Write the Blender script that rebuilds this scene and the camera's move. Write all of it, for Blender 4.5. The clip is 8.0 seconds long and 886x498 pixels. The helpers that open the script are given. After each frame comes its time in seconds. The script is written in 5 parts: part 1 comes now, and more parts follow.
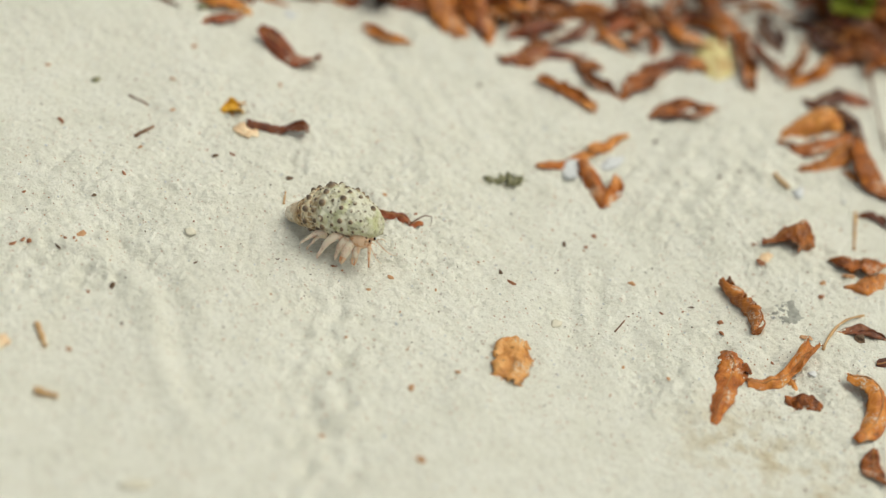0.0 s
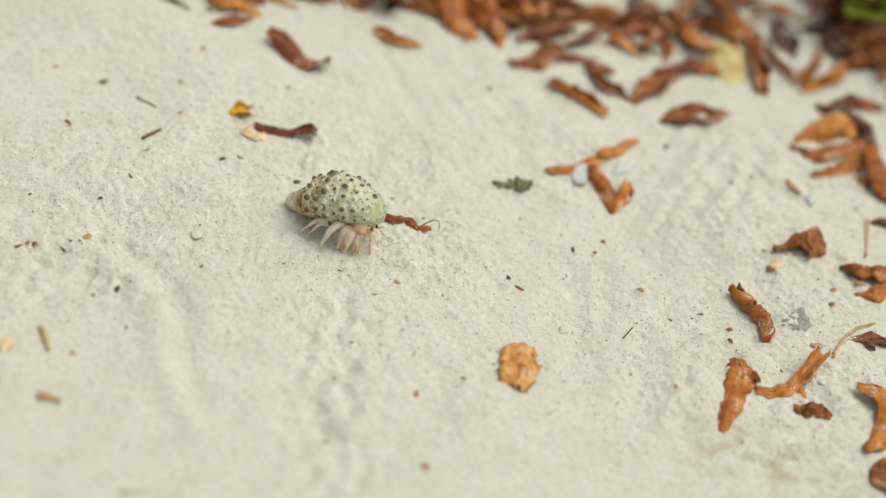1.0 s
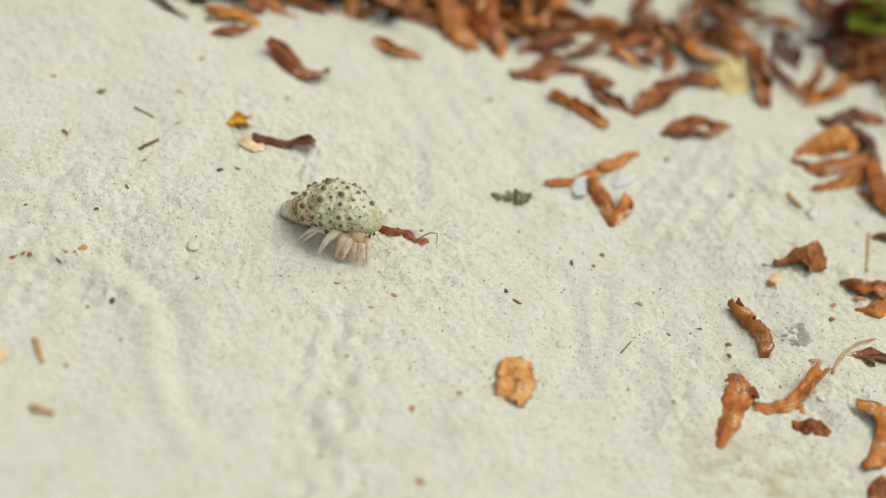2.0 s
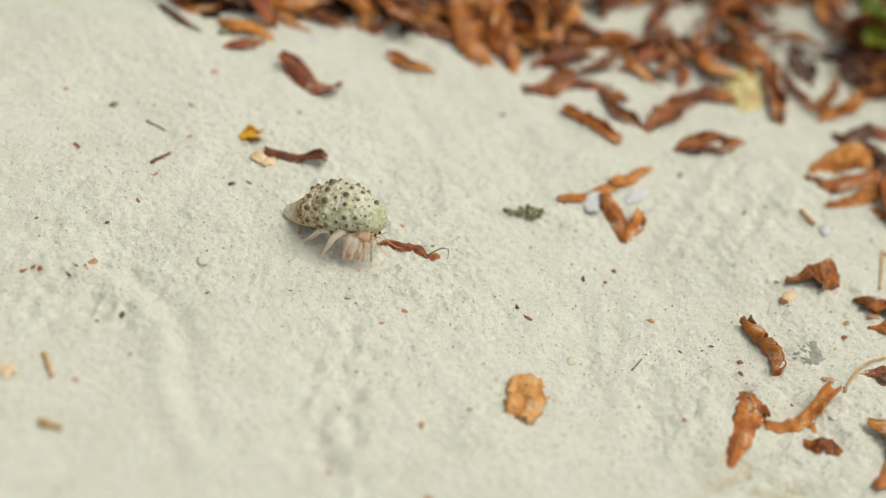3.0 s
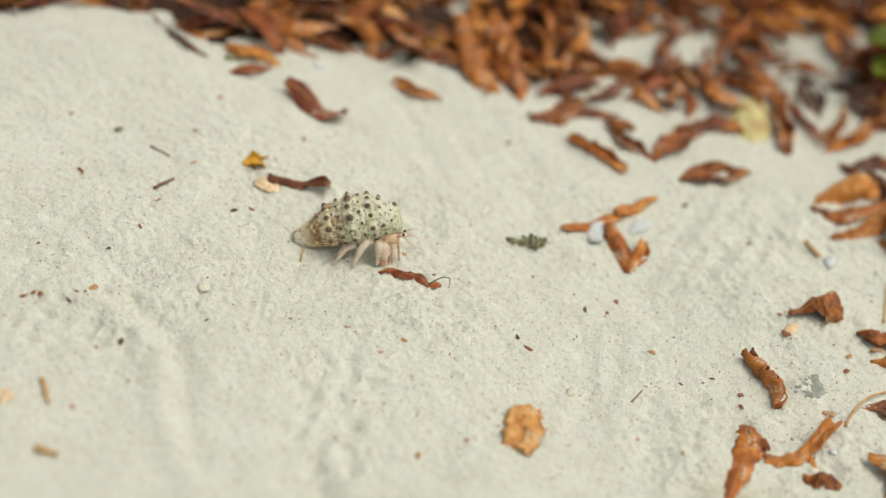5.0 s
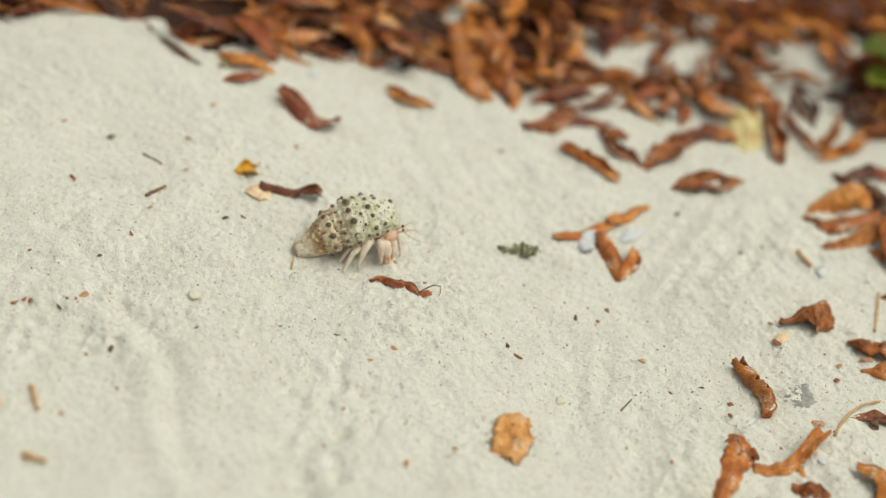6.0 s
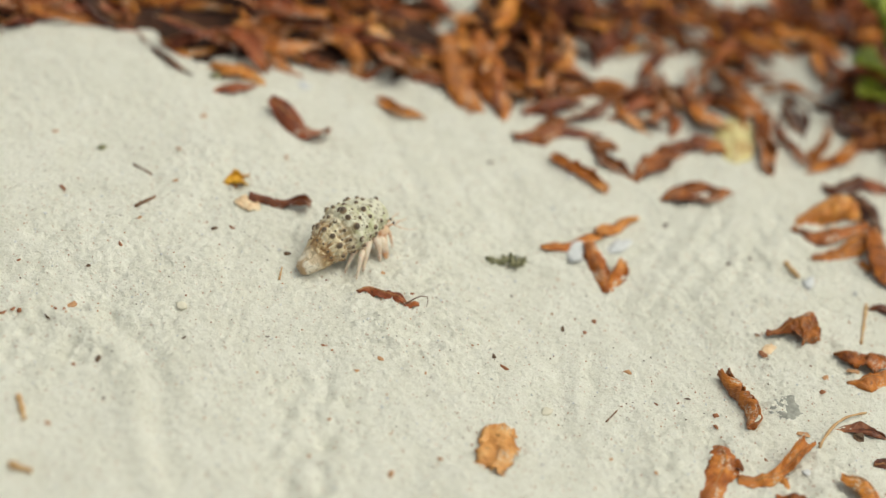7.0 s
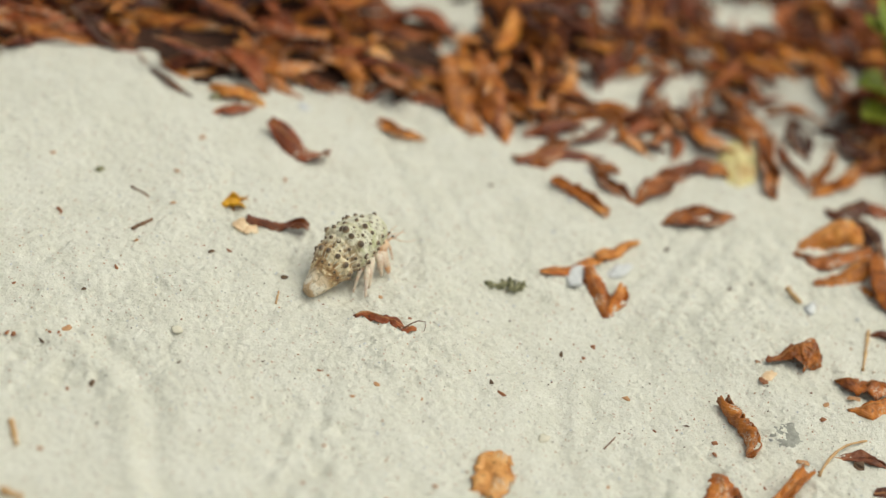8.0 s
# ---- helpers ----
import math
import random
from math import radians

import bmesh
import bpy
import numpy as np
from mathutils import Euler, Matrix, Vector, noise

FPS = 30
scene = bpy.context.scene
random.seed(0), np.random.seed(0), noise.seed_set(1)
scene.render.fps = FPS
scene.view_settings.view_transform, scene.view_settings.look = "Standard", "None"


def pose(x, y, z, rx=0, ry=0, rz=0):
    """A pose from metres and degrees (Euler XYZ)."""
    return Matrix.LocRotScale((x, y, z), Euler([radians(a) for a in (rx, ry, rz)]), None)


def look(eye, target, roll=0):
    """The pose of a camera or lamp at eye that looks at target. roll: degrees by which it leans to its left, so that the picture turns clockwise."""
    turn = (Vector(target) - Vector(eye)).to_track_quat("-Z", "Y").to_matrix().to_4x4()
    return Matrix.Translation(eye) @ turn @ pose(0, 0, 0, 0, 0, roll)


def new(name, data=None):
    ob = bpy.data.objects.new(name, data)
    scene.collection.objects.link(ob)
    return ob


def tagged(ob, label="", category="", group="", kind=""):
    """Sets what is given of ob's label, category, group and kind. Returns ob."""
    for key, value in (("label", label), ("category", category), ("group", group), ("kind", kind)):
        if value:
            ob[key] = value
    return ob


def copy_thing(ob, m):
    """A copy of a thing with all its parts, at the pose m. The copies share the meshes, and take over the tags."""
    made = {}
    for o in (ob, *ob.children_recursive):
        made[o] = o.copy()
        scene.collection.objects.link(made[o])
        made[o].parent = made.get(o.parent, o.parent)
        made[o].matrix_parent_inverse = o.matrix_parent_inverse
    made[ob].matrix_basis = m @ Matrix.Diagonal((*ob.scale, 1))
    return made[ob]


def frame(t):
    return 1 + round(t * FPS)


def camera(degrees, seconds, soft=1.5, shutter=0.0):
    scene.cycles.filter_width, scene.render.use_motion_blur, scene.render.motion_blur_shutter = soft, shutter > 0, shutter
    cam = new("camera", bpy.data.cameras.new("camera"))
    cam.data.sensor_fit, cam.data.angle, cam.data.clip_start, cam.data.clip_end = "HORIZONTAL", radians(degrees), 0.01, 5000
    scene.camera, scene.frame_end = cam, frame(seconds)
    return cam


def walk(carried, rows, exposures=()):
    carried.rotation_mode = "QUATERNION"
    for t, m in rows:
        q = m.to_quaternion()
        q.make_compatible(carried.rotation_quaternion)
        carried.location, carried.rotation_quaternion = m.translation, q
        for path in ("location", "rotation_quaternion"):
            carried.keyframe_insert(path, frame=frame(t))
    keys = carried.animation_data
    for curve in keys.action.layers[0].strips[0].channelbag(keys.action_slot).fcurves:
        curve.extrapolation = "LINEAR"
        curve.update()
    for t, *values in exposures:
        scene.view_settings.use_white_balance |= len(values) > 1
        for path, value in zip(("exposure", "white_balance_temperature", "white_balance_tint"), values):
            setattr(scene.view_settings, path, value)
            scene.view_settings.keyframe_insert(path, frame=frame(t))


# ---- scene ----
cam = camera(25.0, 8.0, soft=1.3)
cam.data.dof.use_dof = True
cam.data.dof.focus_distance = 0.785
cam.data.dof.aperture_fstop = 3.1
cam.data.dof.aperture_blades = 0
# seconds, eye, Euler degrees
PATH = [
    (0, 0.00000, -0.62329, 0.50151, 50.629, -8.790, 7.147),
    (0.5, 0.00187, -0.62100, 0.50025, 50.612, -8.797, 7.321),
    (1, 0.00506, -0.61749, 0.50100, 50.511, -8.629, 7.829),
    (1.5, 0.00774, -0.61353, 0.50149, 50.527, -8.661, 8.041),
    (3, 0.01134, -0.60711, 0.50332, 50.670, -8.604, 8.890),
    (3.5, 0.01344, -0.60404, 0.50473, 50.816, -8.502, 9.220),
    (4, 0.01576, -0.60389, 0.50558, 50.942, -8.434, 9.586),
    (4.5, 0.01819, -0.60250, 0.50747, 50.923, -8.517, 9.777),
    (6, 0.02818, -0.60047, 0.51052, 51.111, -8.503, 10.257),
    (6.5, 0.03233, -0.60025, 0.51399, 51.107, -8.536, 10.401),
    (7, 0.03663, -0.60032, 0.51539, 51.242, -8.439, 10.570),
    (7.5, 0.03774, -0.59551, 0.51635, 51.237, -8.469, 10.826),
    (8, 0.04253, -0.59149, 0.51721, 51.483, -8.336, 11.118),
]
walk(cam, [(t, pose(*row)) for t, *row in PATH], exposures=[(0.0, -0.32, 6950, 1), (8.0, -0.32, 6950, 1)])

# ---- light: bright open shade, one wide soft sun behind thin cloud ----
SUN_AZ, SUN_EL = 78.0, 68.0
world = bpy.data.worlds.new("sky")
scene.world = world
world.use_nodes = True
wn = world.node_tree
sky = wn.nodes.new("ShaderNodeTexSky")
sky.sky_type = "NISHITA"
sky.sun_disc = False
sky.sun_elevation = radians(SUN_EL)
sky.sun_rotation = radians(SUN_AZ)
sky.air_density, sky.dust_density, sky.ozone_density = 1.0, 6.0, 0.6
haze = wn.nodes.new("ShaderNodeHueSaturation")
haze.inputs["Saturation"].default_value = 0.35
wn.links.new(sky.outputs[0], haze.inputs["Color"])
wn.links.new(haze.outputs[0], wn.nodes["Background"].inputs[0])
wn.nodes["Background"].inputs[1].default_value = 0.158
sun = new("sun", bpy.data.lights.new("sun", "SUN"))
sun.data.energy = 0.80
sun.data.angle = radians(55)
sun.data.color = (1.0, 0.95, 0.86)
sd = Vector((math.sin(radians(SUN_AZ)) * math.cos(radians(SUN_EL)), math.cos(radians(SUN_AZ)) * math.cos(radians(SUN_EL)), math.sin(radians(SUN_EL))))
sun.matrix_world = look(sd * 5, (0, 0, 0))


# ---- materials ----
def material(name):
    m = bpy.data.materials.new(name)
    m.use_nodes = True
    t = m.node_tree
    return m, t, t.nodes["Principled BSDF"]


def node(t, kind, **inputs):
    n = t.nodes.new(kind)
    for k, v in inputs.items():
        n.inputs[k.replace("_", " ")].default_value = v
    return n


def noise_tex(t, vec, scale, detail=4.0, rough=0.55, distort=0.0):
    n = node(t, "ShaderNodeTexNoise", Scale=scale, Detail=detail, Roughness=rough, Distortion=distort)
    t.links.new(vec, n.inputs["Vector"])
    return n.outputs["Fac"]


def ramp(t, fac, stops):
    n = t.nodes.new("ShaderNodeValToRGB")
    el = n.color_ramp.elements
    while len(el) < len(stops):
        el.new(0.5)
    for e, (p, c) in zip(el, stops):
        e.position, e.color = p, (*c, 1) if len(c) == 3 else c
    t.links.new(fac, n.inputs[0])
    return n.outputs[0]


def grey(v):
    return (v, v, v)


def mix(t, fac, a, b, blend="MIX"):
    n = t.nodes.new("ShaderNodeMix")
    n.data_type, n.blend_type = "RGBA", blend
    for sock, v in ((n.inputs[0], fac), (n.inputs[6], a), (n.inputs[7], b)):
        if isinstance(v, bpy.types.NodeSocket):
            t.links.new(v, sock)
        elif isinstance(v, (int, float)):
            sock.default_value = v
        else:
            sock.default_value = (*v, 1)
    return n.outputs[2]


def maths(t, op, a, b=0.0, c=0.0):
    n = t.nodes.new("ShaderNodeMath")
    n.operation = op
    for sock, v in zip(n.inputs, (a, b, c)):
        if isinstance(v, bpy.types.NodeSocket):
            t.links.new(v, sock)
        else:
            sock.default_value = v
    return n.outputs[0]


def bump(t, bsdf, height, strength, distance, after=None):
    n = node(t, "ShaderNodeBump", Strength=strength, Distance=distance)
    t.links.new(height, n.inputs["Height"])
    if after is not None:
        t.links.new(after, n.inputs["Normal"])
    t.links.new(n.outputs[0], bsdf.inputs["Normal"])
    return n.outputs[0]


def coords(t, which="Object"):
    return t.nodes.new("ShaderNodeTexCoord").outputs[which]


def make_sand():
    m, t, b = material("coral_sand")
    v = coords(t)
    broad = noise_tex(t, v, 9.0, 3)
    mid = noise_tex(t, v, 70.0, 4)
    grain = noise_tex(t, v, 1300.0, 3, 0.75)
    clump = noise_tex(t, v, 380.0, 4, 0.65)
    cell = t.nodes.new("ShaderNodeTexVoronoi")
    cell.inputs["Scale"].default_value = 1500.0
    t.links.new(v, cell.inputs["Vector"])
    base = mix(t, ramp(t, broad, [(0.35, grey(0)), (0.65, grey(1))]), (0.775, 0.767, 0.676), (0.82, 0.812, 0.722))
    base = mix(t, ramp(t, mid, [(0.4, grey(0)), (0.62, grey(1))]), base, mix(t, 0.6, base, (0.87, 0.865, 0.79)))
    base = mix(t, ramp(t, clump, [(0.34, grey(0.30)), (0.55, grey(0))]), base, (0.58, 0.55, 0.45))
    base = mix(t, ramp(t, grain, [(0.34, grey(1)), (0.50, grey(0))]), base, mix(t, 0.32, base, (0.40, 0.37, 0.29)))
    # single coloured grains: pink, rust, grey, white
    sel = t.nodes.new("ShaderNodeSeparateColor")
    t.links.new(cell.outputs["Color"], sel.inputs[0])
    base = mix(t, 0.11, base, ramp(t, sel.outputs[2], [(0.0, (0.45, 0.43, 0.36)), (1.0, (0.86, 0.85, 0.78))]))
    few = ramp(t, sel.outputs[0], [(0.965, grey(0)), (0.975, grey(0.7))])
    tint = ramp(t, sel.outputs[1], [(0.0, (0.42, 0.22, 0.13)), (0.3, (0.62, 0.45, 0.36)), (0.5, (0.33, 0.31, 0.27)), (0.7, (0.85, 0.84, 0.80))])
    base = mix(t, few, base, tint)
    # yellowish damp stains
    for cx, cy, r in ((0.120, -0.078, 0.032), (0.148, -0.088, 0.030)):
        far = t.nodes.new("ShaderNodeVectorMath")
        far.operation = "DISTANCE"
        far.inputs[1].default_value = (cx, cy, 0)
        t.links.new(v, far.inputs[0])
        near = maths(t, "SUBTRACT", 1.0, maths(t, "DIVIDE", far.outputs["Value"], r))
        st = maths(t, "MULTIPLY", maths(t, "MAXIMUM", near, 0.0), ramp(t, noise_tex(t, v, 130.0, 3), [(0.42, grey(0)), (0.66, grey(0.75))]))
        base = mix(t, st, base, (0.47, 0.37, 0.20))
    t.links.new(base, b.inputs["Base Color"])
    b.inputs["Roughness"].default_value = 0.92
    b.inputs["Specular IOR Level"].default_value = 0.2
    n1 = bump(t, b, maths(t, "MULTIPLY", cell.outputs["Distance"], -1.0), 0.4, 0.0005)
    n2 = bump(t, b, grain, 0.8, 0.0008, n1)
    bump(t, b, clump, 0.8, 0.0018, n2)
    return m


LEAF_TONES = {
    "brown": [(0.095, 0.022, 0.005), (0.41, 0.112, 0.013), (0.70, 0.275, 0.046)],
    "tan": [(0.20, 0.052, 0.009), (0.54, 0.180, 0.028), (0.76, 0.36, 0.088)],
    "orange": [(0.40, 0.155, 0.042), (0.66, 0.31, 0.092), (0.80, 0.47, 0.19)],
    "red": [(0.080, 0.016, 0.007), (0.27, 0.060, 0.016), (0.47, 0.145, 0.038)],
    "dark": [(0.040, 0.013, 0.010), (0.13, 0.036, 0.016), (0.30, 0.098, 0.034)],
    "yellow": [(0.52, 0.42, 0.16), (0.68, 0.60, 0.28), (0.74, 0.67, 0.40)],
    "petal": [(0.50, 0.20, 0.012), (0.78, 0.42, 0.03), (0.85, 0.55, 0.08)],
    "green": [(0.14, 0.20, 0.014), (0.29, 0.35, 0.03), (0.42, 0.44, 0.07)],
}


def make_leaf_material(tone, loose=False):
    m, t, b = material("leaf_" + tone + ("_litter" if loose else ""))
    uv = coords(t, "UV")
    ob = coords(t, "Object")
    sep = t.nodes.new("ShaderNodeSeparateXYZ")
    t.links.new(uv, sep.inputs[0])
    across = maths(t, "ABSOLUTE", maths(t, "SUBTRACT", sep.outputs[1], 0.5))
    if loose:
        rnd = t.nodes.new("ShaderNodeNewGeometry").outputs["Random Per Island"]
    else:
        rnd = t.nodes.new("ShaderNodeObjectInfo").outputs["Random"]
    lo, md, hi = LEAF_TONES[tone]
    # blotchy leaf colour, with the contrast of shaded and lit sides put in
    blot = noise_tex(t, ob, 130.0, 4, 0.6, 0.4)
    fine = noise_tex(t, ob, 700.0, 3, 0.6)
    f = maths(t, "MULTIPLY_ADD", maths(t, "SUBTRACT", rnd, 0.34 if loose else 0.22), 0.65 if loose else 0.42, maths(t, "MULTIPLY_ADD", blot, 1.5, -0.42))
    f = maths(t, "MULTIPLY_ADD", fine, 0.22, maths(t, "SUBTRACT", f, 0.11))
    col = ramp(t, f, [(0.12, lo), (0.48, md), (0.86, hi)])
    # side veins slant from the midrib
    ph = maths(t, "SUBTRACT", maths(t, "MULTIPLY", sep.outputs[0], 62.0), maths(t, "MULTIPLY", across, 46.0))
    vein = maths(t, "SINE", ph)
    vein_mask = ramp(t, vein, [(0.80, grey(0)), (1.0, grey(1))])
    rib = ramp(t, across, [(0.0, grey(1)), (0.035, grey(0))])
    lines = maths(t, "MAXIMUM", vein_mask, rib)
    pale = mix(t, 0.5, col, hi if tone != "green" else (0.30, 0.36, 0.10))
    col = mix(t, maths(t, "MULTIPLY", lines, 0.28), col, pale)
    # burnt rim
    rim = ramp(t, maths(t, "MULTIPLY_ADD", blot, 0.14, across), [(0.50, grey(0)), (0.57, grey(1))])
    if tone not in ("green", "yellow", "petal"):
        col = mix(t, maths(t, "MULTIPLY", rim, 0.30), col, lo)
        # freckles and mould
        spot = ramp(t, noise_tex(t, ob, 420.0, 2, 0.5), [(0.64, grey(0)), (0.70, grey(1))])
        col = mix(t, maths(t, "MULTIPLY", spot, 0.6), col, (0.05, 0.022, 0.012))
    elif tone == "yellow":
        brown = ramp(t, maths(t, "MULTIPLY_ADD", blot, 0.5, sep.outputs[0]), [(1.02, grey(0)), (1.16, grey(1))])
        col = mix(t, brown, col, (0.42, 0.16, 0.04))
        patch = ramp(t, noise_tex(t, ob, 70.0, 3), [(0.52, grey(0)), (0.64, grey(0.8))])
        col = mix(t, patch, col, (0.45, 0.25, 0.09))
    if tone not in ("green", "yellow", "petal") and not loose:
        # sand stuck to the blade
        dust = maths(t, "MULTIPLY", ramp(t, noise_tex(t, ob, 95.0, 2, 0.5), [(0.54, grey(0)), (0.66, grey(1))]), ramp(t, noise_tex(t, ob, 900.0, 2, 0.6), [(0.52, grey(0)), (0.58, grey(1))]))
        col = mix(t, maths(t, "MULTIPLY", dust, 0.75), col, (0.66, 0.64, 0.54))
    t.links.new(col, b.inputs["Base Color"])
    b.inputs["Roughness"].default_value = 0.42
    b.inputs["Specular IOR Level"].default_value = 0.4
    h = maths(t, "MULTIPLY_ADD", lines, -0.6, fine)
    bump(t, b, h, 0.5, 0.0008)
    return m


def make_plain(name, a, b_, scale, rough=0.6, bump_scale=None, strength=0.4, dist=0.0005, spec=0.4):
    m, t, b = material(name)
    v = coords(t)
    n = noise_tex(t, v, scale, 4, 0.6)
    t.links.new(ramp(t, n, [(0.32, a), (0.68, b_)]), b.inputs["Base Color"])
    b.inputs["Roughness"].default_value = rough
    b.inputs["Specular IOR Level"].default_value = spec
    bump(t, b, noise_tex(t, v, bump_scale or scale * 3, 3, 0.6), strength, dist)
    return m


def make_shell_material():
    """Greenish white body whorl, brown blotched spire, worn cream tip."""
    m, t, b = material("shell_surface")
    v = coords(t)
    sep = t.nodes.new("ShaderNodeSeparateXYZ")
    t.links.new(v, sep.inputs[0])
    n1 = noise_tex(t, v, 240.0, 4, 0.6, 0.6)
    n2 = noise_tex(t, v, 800.0, 3, 0.6)
    n3 = noise_tex(t, v, 110.0, 3, 0.6)
    along = maths(t, "MULTIPLY_ADD", maths(t, "ADD", maths(t, "MULTIPLY_ADD", n1, 0.010, -0.005), sep.outputs[0]), 22.7, 0.5)
    low = maths(t, "MULTIPLY_ADD", sep.outputs[2], 26.0, maths(t, "MULTIPLY_ADD", n3, 0.9, 0.0))
    body = mix(t, ramp(t, low, [(0.12, grey(0)), (0.42, grey(1))]), (0.50, 0.49, 0.22), (0.66, 0.645, 0.52))
    body = mix(t, ramp(t, n1, [(0.40, grey(0.6)), (0.52, grey(0))]), body, (0.44, 0.40, 0.22))
    green = ramp(t, noise_tex(t, v, 150.0, 3, 0.6, 0.5), [(0.52, grey(0)), (0.64, grey(0.6))])
    body = mix(t, green, body, (0.48, 0.51, 0.24))
    spire = ramp(t, n1, [(0.38, (0.25, 0.130, 0.052)), (0.48, (0.48, 0.31, 0.145)), (0.56, (0.71, 0.59, 0.38))])
    tipc = mix(t, ramp(t, n1, [(0.42, grey(0)), (0.58, grey(1))]), (0.63, 0.50, 0.34), (0.75, 0.68, 0.56))
    col = mix(t, ramp(t, along, [(0.36, grey(0)), (0.60, grey(1))]), spire, body)
    col = mix(t, ramp(t, along, [(0.13, grey(1)), (0.18, grey(0))]), col, tipc)
    col = mix(t, ramp(t, along, [(0.01, grey(0.75)), (0.05, grey(0))]), col, (0.46, 0.29, 0.15))
    # pale ribs between the rows of knobs on the spire
    turn = maths(t, "ARCTAN2", maths(t, "SUBTRACT", sep.outputs[2], 0.003), sep.outputs[1])
    ribs = ramp(t, maths(t, "SINE", maths(t, "MULTIPLY_ADD", n1, 3.0, maths(t, "MULTIPLY", turn, 26.0))), [(0.35, grey(0)), (0.75, grey(1))])
    band = ramp(t, along, [(0.26, grey(0)), (0.29, grey(1)), (0.33, grey(1)), (0.355, grey(0)), (0.385, grey(0)), (0.41, grey(0.9)), (0.45, grey(0.9)), (0.48, grey(0))])
    col = mix(t, maths(t, "MULTIPLY", ribs, maths(t, "MULTIPLY", band, 0.75)), col, (0.76, 0.71, 0.57))
    # dark dashes between the knobs
    dash = ramp(t, noise_tex(t, v, 560.0, 2, 0.5, 0.8), [(0.57, grey(0)), (0.62, grey(1))])
    col = mix(t, maths(t, "MULTIPLY", dash, 0.5), col, (0.15, 0.12, 0.07))
    t.links.new(col, b.inputs["Base Color"])
    b.inputs["Roughness"].default_value = 0.5
    h = bump(t, b, n2, 0.6, 0.0007)
    bump(t, b, n1, 0.6, 0.0014, h)
    return m


def make_knob():
    """Brown horn knobs, darker towards the worn tip."""
    m, t, b = material("shell_knob")
    v = coords(t)
    sep = t.nodes.new("ShaderNodeSeparateXYZ")
    t.links.new(v, sep.inputs[0])
    rnd = t.nodes.new("ShaderNodeObjectInfo").outputs["Random"]
    h = maths(t, "MULTIPLY_ADD", noise_tex(t, v, 1.8, 3), 0.5, sep.outputs[2])
    col = ramp(t, h, [(0.20, (0.44, 0.37, 0.24)), (0.52, (0.26, 0.18, 0.105)), (1.0, (0.10, 0.07, 0.048))])
    worn = ramp(t, h, [(0.55, (0.12, 0.08, 0.05)), (0.85, (0.30, 0.23, 0.15)), (1.25, (0.52, 0.48, 0.38))])
    col = mix(t, ramp(t, rnd, [(0.88, grey(0)), (0.91, grey(1))]), col, worn)
    t.links.new(col, b.inputs["Base Color"])
    b.inputs["Roughness"].default_value = 0.35
    return m


def make_limb(name, a, c):
    """Thin translucent skin, blotched, with fine bristly relief."""
    m, t, b = material(name)
    v = coords(t)
    n = maths(t, "MULTIPLY_ADD", noise_tex(t, v, 1500.0, 2), 0.25, maths(t, "MULTIPLY", noise_tex(t, v, 380.0, 3, 0.6), 0.85))
    t.links.new(ramp(t, n, [(0.40, a), (0.56, c)]), b.inputs["Base Color"])
    b.inputs["Roughness"].default_value = 0.35
    b.inputs["Subsurface Weight"].default_value = 0.25
    b.inputs["Subsurface Radius"].default_value = (0.002, 0.001, 0.0006)
    bump(t, b, noise_tex(t, v, 1600.0, 3), 0.5, 0.0003)
    return m


SAND = make_sand()
LEAF = {k: make_leaf_material(k) for k in LEAF_TONES}
LITTER = {k: make_leaf_material(k, True) for k in ("brown", "red", "tan", "dark")}
RIB = make_plain("leaf_rib", (0.28, 0.115, 0.04), (0.52, 0.26, 0.10), 300, 0.6)
TWIG = make_plain("twig_bark", (0.10, 0.055, 0.035), (0.30, 0.17, 0.10), 350, 0.8)
TWIG_PALE = make_plain("pale_twig", (0.44, 0.25, 0.115), (0.64, 0.44, 0.23), 350, 0.8)
WHITE_SHELL = make_plain("white_shell", (0.56, 0.58, 0.60), (0.72, 0.73, 0.73), 140, 0.4)
CREAM_SHELL = make_plain("cream_shell", (0.70, 0.46, 0.26), (0.82, 0.68, 0.48), 120, 0.45)
DULL_SHELL = make_plain("sandy_shell", (0.60, 0.57, 0.46), (0.72, 0.67, 0.55), 200, 0.8)
MOSS = make_plain("mossy_crust", (0.035, 0.042, 0.018), (0.44, 0.42, 0.25), 480, 0.85, 600, 0.9, 0.0015)
GREYSTONE = make_plain("grey_stone", (0.22, 0.225, 0.20), (0.38, 0.38, 0.34), 200, 0.85, 500, 0.6, 0.001)
CRUMB = make_plain("leaf_crumb", (0.16, 0.055, 0.025), (0.46, 0.20, 0.09), 240, 0.7)
CRUMB_DARK = make_plain("dark_crumb", (0.06, 0.04, 0.028), (0.20, 0.12, 0.07), 300, 0.8)
CRUMB_TAN = make_plain("tan_crumb", (0.38, 0.19, 0.09), (0.60, 0.36, 0.19), 240, 0.75)
SHELL = make_shell_material()
KNOB = make_knob()
LIMB = make_limb("crab_limb", (0.60, 0.43, 0.31), (0.73, 0.62, 0.50))
LIMB_RED = make_limb("crab_orange", (0.58, 0.24, 0.09), (0.74, 0.52, 0.35))
EYE = make_plain("crab_eye", (0.012, 0.010, 0.008), (0.03, 0.022, 0.016), 900, 0.2)
# near-black: the shade in the litter's gaps is put into this colour
SHADED_MOULD = make_plain("leaf_mould", (0.020, 0.009, 0.006), (0.085, 0.032, 0.015), 90, 0.9, 300, 0.9, 0.003)


